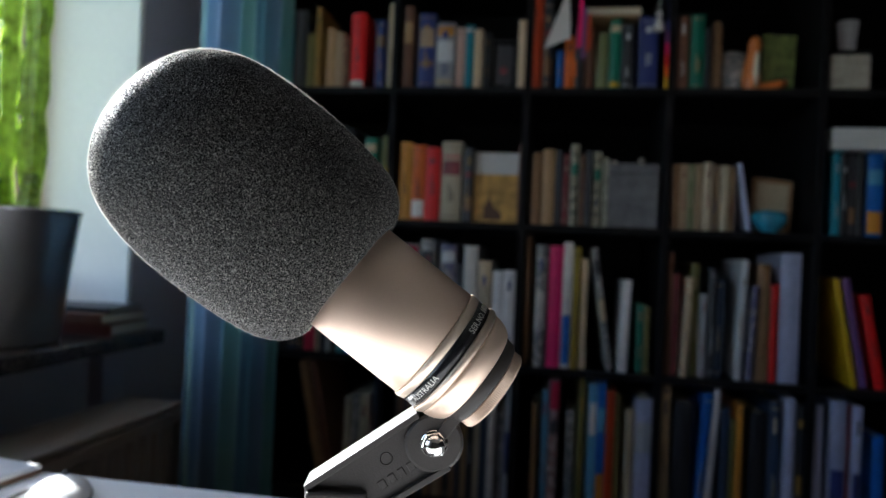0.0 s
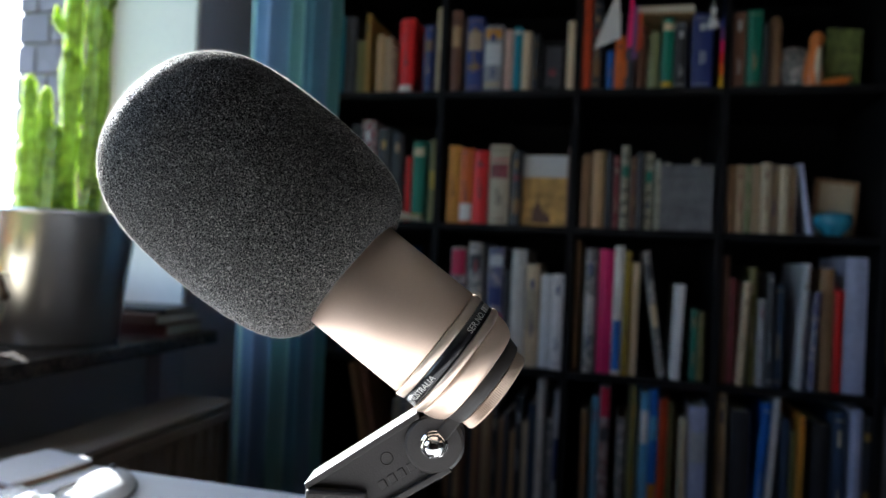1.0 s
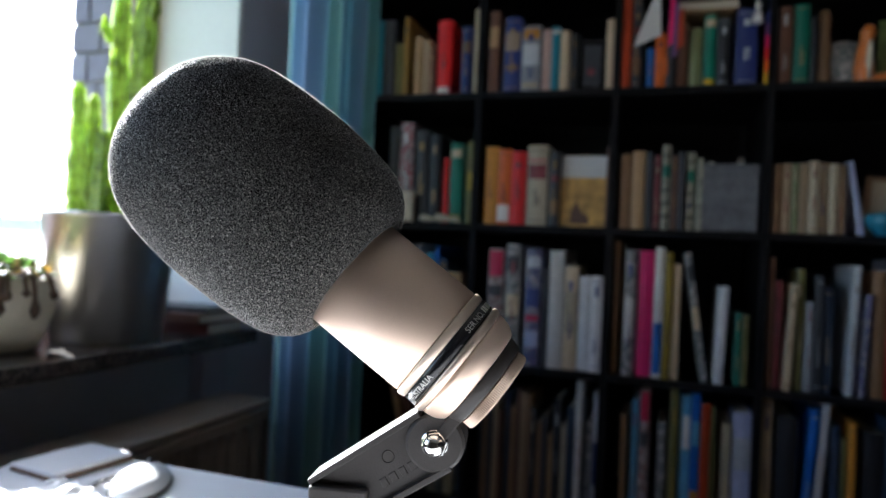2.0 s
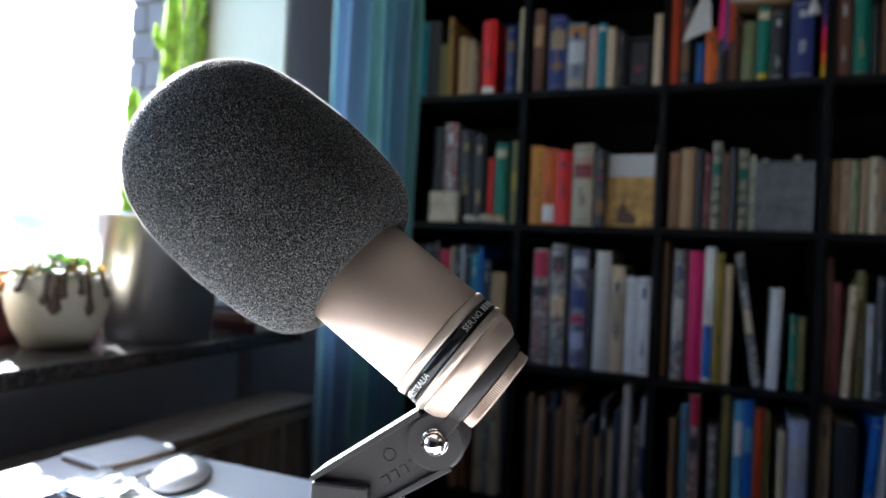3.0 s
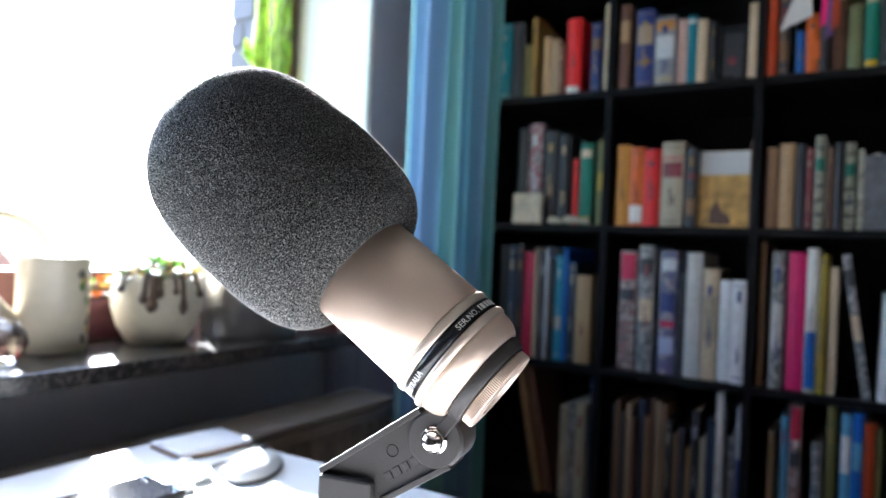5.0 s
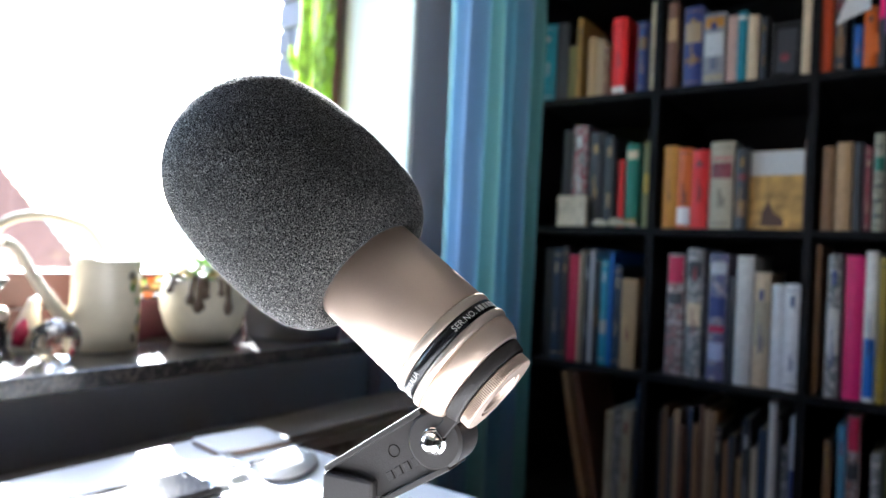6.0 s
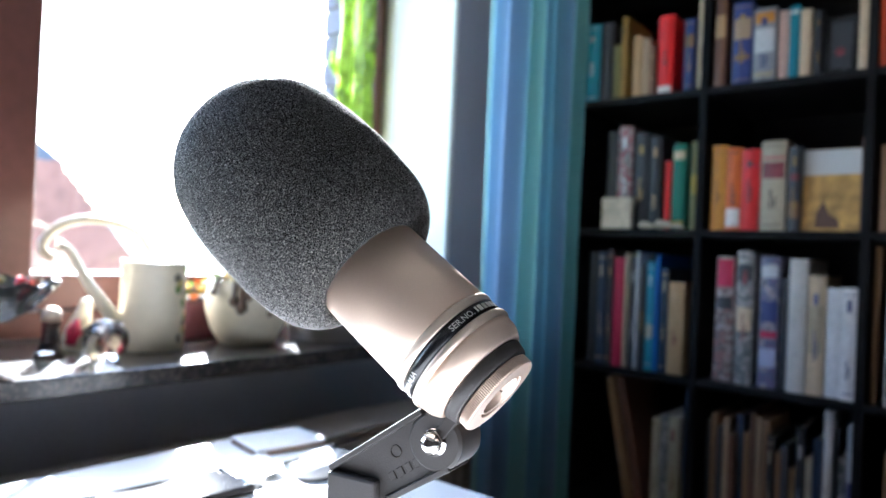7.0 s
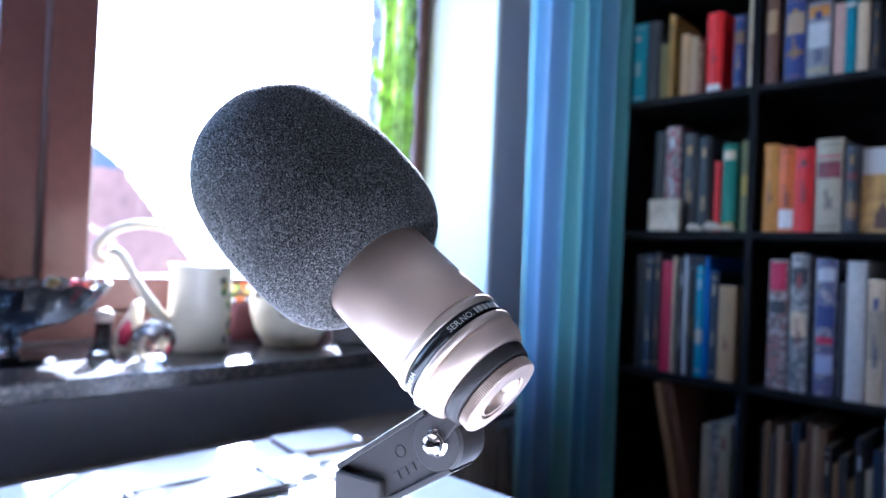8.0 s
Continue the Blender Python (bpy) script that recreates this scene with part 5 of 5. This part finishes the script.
def watering_can():
    c = thing("watering_can", "ivory enamel watering can with painted flowers and long spout", "watering can", at=pose(-0.925, 0.345, SILL))
    body = part("can_body", lathe([(0, 0), (0.050, 0), (0.052, 0.003), (0.052, 0.144), (0.053, 0.149), (0.050, 0.150), (0.049, 0.145), (0.049, 0.01), (0, 0.01)], 56), CAN_GLAZE, c, smooth=False)
    for f in body.data.polygons:
        f.use_smooth = abs(f.normal.z) < 0.6
    part("spout", tube(*flowing([(-0.004, -0.045, 0.030), (-0.008, -0.075, 0.070), (-0.012, -0.108, 0.118), (-0.015, -0.132, 0.160), (-0.016, -0.150, 0.170)], [0.013, 0.010, 0.0075, 0.0065, 0.0075]), 18), CAN_GLAZE, c, smooth=True)
    part("handle", tube(*flowing([(-0.030, 0.020, 0.140), (-0.040, -0.010, 0.190), (-0.042, -0.050, 0.210), (-0.042, -0.095, 0.214), (-0.040, -0.135, 0.203), (-0.036, -0.160, 0.180), (-0.034, -0.165, 0.160), (-0.030, -0.150, 0.150)], 0.0075), 14), CAN_GLAZE, c, smooth=True)
    rnd = random.Random(4)
    for k in range(15):
        a, z = rnd.uniform(0.30, 1.0), 0.02 + 0.0085 * k
        pts = [(rnd.uniform(0.006, 0.011) * math.cos(2 * math.pi * i / 8), rnd.uniform(0.006, 0.010) * math.sin(2 * math.pi * i / 8)) for i in range(8)]
        verts = [(0.0525 * math.cos(a + p / 0.0525), 0.0525 * math.sin(a + p / 0.0525), z + q) for p, q in pts]
        part("painted_flower", (verts, [], [tuple(range(8))]), (CAN_FLOWER, LEAF_GREEN, PETAL)[k % 3], c, "painted flower")
    return c


watering_can()


def crystal_bowl():
    c = thing("crystal_bowl", "dark cut-crystal footed bowl", "bowl", at=pose(-0.935, 0.060, SILL))
    bm = lathe([(0.0, 0.046), (0.030, 0.047), (0.070, 0.060), (0.104, 0.082), (0.126, 0.108), (0.131, 0.116), (0.126, 0.117), (0.098, 0.090), (0.066, 0.070), (0.0, 0.056)], 96)
    for v in bm.verts:
        r = math.hypot(v.co.x, v.co.y)
        a = math.atan2(v.co.y, v.co.x)
        if r > 0.05:
            v.co.z += 0.003 * math.cos(16 * a) * r / 0.13
            cut = 1 + 0.010 * abs(math.sin(12 * a + 90 * v.co.z))
            v.co.x, v.co.y = v.co.x * cut, v.co.y * cut
    part("dish", bm, SMOKED, c, smooth=False)
    part("stem", lathe([(0, 0.007), (0.016, 0.008), (0.010, 0.018), (0.016, 0.028), (0.011, 0.036), (0.030, 0.0465), (0, 0.0465)], 10), SMOKED, c)
    part("foot", lathe([(0, 0), (0.060, 0), (0.062, 0.003), (0.050, 0.0072), (0, 0.0068)], 24), SMOKED, c)
    for k, (x, y, mm) in enumerate(((0.05, 0.06, "red"), (0.02, 0.085, "cream"), (-0.03, 0.05, "olive"))):
        o = part("trinket", tube([(x, y, 0.092), (x + 0.01, y + 0.008, 0.118), (x + 0.018, y + 0.014, 0.116)], [0.006, 0.010, 0.005], 12), COVERS[mm], c, smooth=True)
    return c


crystal_bowl()


def crystal_ball():
    bm = bmesh.new()
    bmesh.ops.create_icosphere(bm, subdivisions=2, radius=0.034)
    for v in bm.verts:
        if v.co.z < -0.028:
            v.co.z = -0.030
    c = thing("crystal_ball", "clear faceted crystal ball glinting on the sill", "ornament", at=pose(-0.845, 0.232, SILL + 0.0302))
    part("ball", bm, CRYSTAL, c)
    return c


crystal_ball()
bt = thing("glass_shaker", "small smoked glass shaker with metal cap", "shaker", at=pose(-0.915, 0.182, SILL))
part("shaker_body", lathe([(0, 0), (0.022, 0), (0.023, 0.004), (0.014, 0.020), (0.012, 0.055), (0, 0.055)], 12), SMOKED, bt)
part("cap", lathe([(0, 0.0552), (0.013, 0.0552), (0.014, 0.066), (0.009, 0.074), (0, 0.076)], 20), NICKEL_BRIGHT, bt, "metal cap", smooth=True)
bd = thing("bird_figurine", "white and red porcelain bird figurine", "figurine", at=pose(-0.975, 0.245, SILL))
bm = tube(*flowing([(0.0, 0.0, 0.0), (0, 0, 0.02), (0.002, 0.004, 0.045), (0.002, 0.008, 0.062), (0.002, 0.012, 0.075), (0.002, 0.020, 0.080)], [0.020, 0.022, 0.017, 0.012, 0.010, 0.003]), 20)
part("figurine_body", bm, CERAMIC_CREAM, bd, smooth=True)
part("figurine_wing", tube([(0.014, -0.016, 0.010), (0.016, -0.012, 0.03), (0.012, -0.006, 0.05)], [0.008, 0.012, 0.004], 12), COVERS["crimson"], bd, smooth=True)
for k, (w, d, h, c, y, rz) in enumerate(((0.20, 0.135, 0.022, LEATHER_RED, 0.925, 4), (0.19, 0.13, 0.020, COVERS["brown"], 0.922, -3), (0.17, 0.12, 0.009, COVERS["black"], 0.928, 6))):
    z = SILL + (0.0, 0.0226, 0.0432)[k]
    o = thing("lying_book", ("dark red leather", "brown", "thin black")[k] + " book lying in a stack on the sill", "book", at=pose(-0.875, y, z, 0, 0, rz), group="books lying on the sill")
    part("bottom_board", box(-w / 2, w / 2, -d / 2, d / 2, 0, 0.002, 0.0006, 1), c, o)
    part("top_board", box(-w / 2, w / 2, -d / 2, d / 2, h - 0.002, h, 0.0006, 1), c, o)
    part("spine", box(-w / 2, w / 2, -d / 2 - 0.002, -d / 2 + 0.0015, 0.0, h, 0.0006, 1), c, o)
    part("page_block", box(-w / 2 + 0.003, w / 2 - 0.003, -d / 2 + 0.002, d / 2 - 0.004, 0.0022, h - 0.0022), PAGES, o)


# ---- on the desk ----
TOP = 0.7402
PHONE_GLASS = mat("phone_glass", (0.008, 0.010, 0.016), 0.06, grain=20, vary=0.1, bump=0)
MOUSE_WHITE = mat("white_plastic", (0.78, 0.78, 0.77), 0.25, grain=200, vary=0.03, bump=0.02)
PAD = thing("note_pad", "white square note pad with dusky pink edge", "note pad", at=pose(-0.555, 0.340, TOP, 0, 0, -8))
part("pad_base", box(-0.038, 0.038, -0.051, 0.051, 0, 0.004, 0.001, 1), COVERS["brown2"], PAD)
part("pad_sheet", box(-0.0375, 0.0375, -0.0505, 0.0505, 0.0042, 0.009, 0.001, 1), DESK_WHITE, PAD)
ph = thing("smartphone", "black smartphone lying face up on the desk", "phone", at=pose(-0.463, 0.136, TOP, 0, 0, -3))
part("phone_body", box(-0.037, 0.037, -0.078, 0.078, 0, 0.008, 0.003, 2), BLACK_PLASTIC, ph)
part("phone_screen", box(-0.035, 0.035, -0.075, 0.075, 0.0081, 0.0088, 0.0003, 1), PHONE_GLASS, ph, "dark glossy screen")
for x in (-0.028, 0.028):
    part("phone_clip", box(x - 0.006, x + 0.006, 0.070, 0.0795, 0.0086, 0.0125, 0.001, 1), CHROME, ph, "bright metal clip")


def mouse():
    m = thing("computer_mouse", "glossy white computer mouse on the desk", "computer mouse", at=pose(-0.437, 0.318, TOP, 0, 0, 28))
    bm = bmesh.new()
    bmesh.ops.create_uvsphere(bm, u_segments=40, v_segments=20, radius=1)
    for v in bm.verts:
        z = v.co.z
        v.co = Vector((v.co.x * 0.030, v.co.y * 0.054, max(z, -0.12) * 0.017 + 0.0022))
    part("shell", bm, MOUSE_WHITE, m, smooth=True)
    part("base", lathe([(0.0, 0.0), (1.0, 0.0), (1.02, 0.04), (1.0, 0.1), (0, 0.1)], 40), BLACK_PLASTIC, m, "dark base rim", matrix=Matrix.Diagonal((0.0305, 0.0545, 0.03, 1)))
    part("wheel", lathe([(0, -0.003), (0.007, -0.003), (0.008, 0), (0.007, 0.003), (0, 0.003)], 24), BLACK_PLASTIC, m, matrix=pose(0, 0.034, 0.0125, 0, 90, 0))
    return m


mouse()
cb = thing("usb_cable", "thin dark cable lying across the desk", "cable", at=pose(0, 0, TOP))
part("cord", tube(*flowing([(-0.452, 0.370, 0.0022), (-0.475, 0.345, 0.0022), (-0.480, 0.310, 0.0022), (-0.470, 0.270, 0.0022), (-0.455, 0.240, 0.0022), (-0.440, 0.221, 0.0030)], 0.0019), 10), BLACK_PLASTIC, cb, smooth=True)
part("plug", box(-0.446, -0.434, 0.216, 0.232, 0.0, 0.007, 0.001, 1), MOUSE_WHITE, cb, "white plug")


def crumpled_paper():
    """A sheet of white paper with folds and an uneven edge."""
    n, verts, faces = 22, [], []
    for i in range(n + 1):
        for j in range(n + 1):
            x, y = 0.085 * (i / n - 0.5), 0.070 * (j / n - 0.5)
            z = 0.004 + 0.010 * abs(noise.noise(Vector((x * 28, y * 28, 2)))) + 0.004 * abs(noise.noise(Vector((x * 70, y * 70, 7))))
            verts.append((x + 0.004 * noise.noise(Vector((y * 60, 1, 0))), y + 0.004 * noise.noise(Vector((x * 60, 5, 0))), z))
    for i in range(n):
        for j in range(n):
            k = i * (n + 1) + j
            faces.append((k, k + n + 1, k + n + 2, k + 1))
    p = thing("crumpled_paper", "crumpled white paper lying beside the phone", "paper", at=pose(-0.490, 0.248, TOP - 0.002, 0, 0, -20))
    part("sheet", (verts, [], faces), MOUSE_WHITE, p)
    return p


crumpled_paper()


# ---- outside the window ----
GRASS = mat("lawn", (0.06, 0.10, 0.03), 0.9, grain=3, vary=0.4, bump=0.3, big=0.1)
BRICK = mat("blue_grey_brick", (0.21, 0.19, 0.235), 0.85, grain=60, vary=0.25, bump=0.4, big=9, by_object=0.2)
SLATE = mat("dark_slate", (0.10, 0.10, 0.12), 0.6, grain=8, vary=0.3, bump=0.4, big=1)
ROOF_TILE = mat("red_roof_tile", (0.28, 0.12, 0.085), 0.8, by_object=0.2, grain=6, vary=0.3, bump=0.4, big=1)
MORTAR = mat("lime_mortar", (0.27, 0.255, 0.28), 0.9, grain=60, vary=0.15, bump=0.3, big=6)
# haze is mixed into the hill colours, the far ridge paler and bluer
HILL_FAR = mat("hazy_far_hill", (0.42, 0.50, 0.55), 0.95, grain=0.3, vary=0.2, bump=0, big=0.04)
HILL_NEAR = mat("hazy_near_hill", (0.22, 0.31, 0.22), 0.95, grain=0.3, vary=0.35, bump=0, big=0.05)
RENDER_WALL = mat("house_wall", (0.42, 0.34, 0.28), 0.85, grain=10, vary=0.15, bump=0.2, big=0.6)
structure("ground", box(-400, -1.36, -400, 400, -3.2, -3.0), GRASS, "green lawn far below the window", "ground")
jamb = structure("wall_outer_jamb", box(-1.352, -1.195, WIN_Y1 - 0.012, WIN_Y1 - 0.002, 0.80, WIN_Z1), MORTAR, "mortar bed of the outer brick jamb", "wall")
for k in range(18):
    for a, b in (((-1.350, -1.262), (-1.255, -1.197)) if k % 2 else ((-1.350, -1.300), (-1.293, -1.197))):
        part("brick", box(a, b, WIN_Y1 - 0.024, WIN_Y1 - 0.013, 0.804 + 0.0745 * k, 0.804 + 0.0745 * k + 0.065, 0.002, 1), BRICK, jamb)


def distant_hills():
    """Low hills along the horizon, one ridge behind another, with haze painted into their colours."""
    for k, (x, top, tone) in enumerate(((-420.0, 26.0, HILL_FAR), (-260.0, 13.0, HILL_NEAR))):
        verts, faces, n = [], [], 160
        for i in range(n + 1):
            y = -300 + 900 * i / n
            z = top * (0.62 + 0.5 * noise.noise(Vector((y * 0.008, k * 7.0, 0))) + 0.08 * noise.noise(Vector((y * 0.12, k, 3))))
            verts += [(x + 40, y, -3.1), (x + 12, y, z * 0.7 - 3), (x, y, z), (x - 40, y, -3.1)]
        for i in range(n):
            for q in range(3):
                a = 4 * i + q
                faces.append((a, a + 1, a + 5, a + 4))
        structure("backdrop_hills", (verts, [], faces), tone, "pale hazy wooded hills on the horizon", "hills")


distant_hills()


def neighbour_house():
    """A house across the way with a steep red roof, a flatter slate roof behind its ridge and a chimney."""
    h = thing("neighbour_house", "neighbouring house with a steep red tiled roof", "house", at=pose(-11.0, 2.2, -3.2, 0, 0, 14))
    part("wall", box(-3.0, 3.0, -2.3, 0.75, 0, 3.75), RENDER_WALL, h)

    def ridged(ys, x0, x1, low):
        bm = bmesh.new()
        a = [bm.verts.new((x0, y, z)) for y, z in ys] + [bm.verts.new((x0, ys[-1][0], low)), bm.verts.new((x0, ys[0][0], low))]
        b = [bm.verts.new((x1, v.co.y, v.co.z)) for v in a]
        for i in range(len(a)):
            j = (i + 1) % len(a)
            bm.faces.new((a[i], a[j], b[j], b[i]))
        bm.faces.new(a)
        bm.faces.new(b[::-1])
        bmesh.ops.recalc_face_normals(bm, faces=bm.faces[:])
        return bm

    part("roof", ridged(((-2.6, 3.66), (-0.75, 5.02), (-0.30, 5.02), (1.05, 3.66)), -3.3, 3.3, 3.60), ROOF_TILE, h, "red tiled roof")
    # the courses of tiles on the slope towards the garden, each lapping the next
    dy, dz = 1.35, -1.36
    for k in range(14):
        u, v = k / 14, (k + 1) / 14
        for q in range(6):
            x0 = -3.3 + 1.1 * q
            course = ridged(((-0.30 + dy * u, 5.02 + dz * u + 0.03), (-0.30 + dy * v, 5.02 + dz * v + 0.06)), x0, x0 + 1.085, 0)
            for w in course.verts:
                if w.co.z < 1:
                    w.co.z = 5.02 + dz * ((w.co.y + 0.30) / dy) + 0.005
            part("tile_course", course, ROOF_TILE, h)
    part("upper_roof", ridged(((-1.30, 5.62), (-0.78, 5.40), (-0.15, 5.04)), -1.2, 3.2, 4.85), SLATE, h, "dark slate roof of the dormer")
    part("chimney", box(-0.3, 0.3, -1.7, -1.1, 4.6, 6.2, 0.02), BRICK, h)
    for y in (-1.9, -0.6):
        w = part("window", box(3.0, 3.04, y, y + 0.9, 1.4, 2.7), FRAME_WOOD, h)
        part("pane", box(3.041, 3.05, y + 0.08, y + 0.82, 1.48, 2.62), PHONE_GLASS, w)
    return h


neighbour_house()
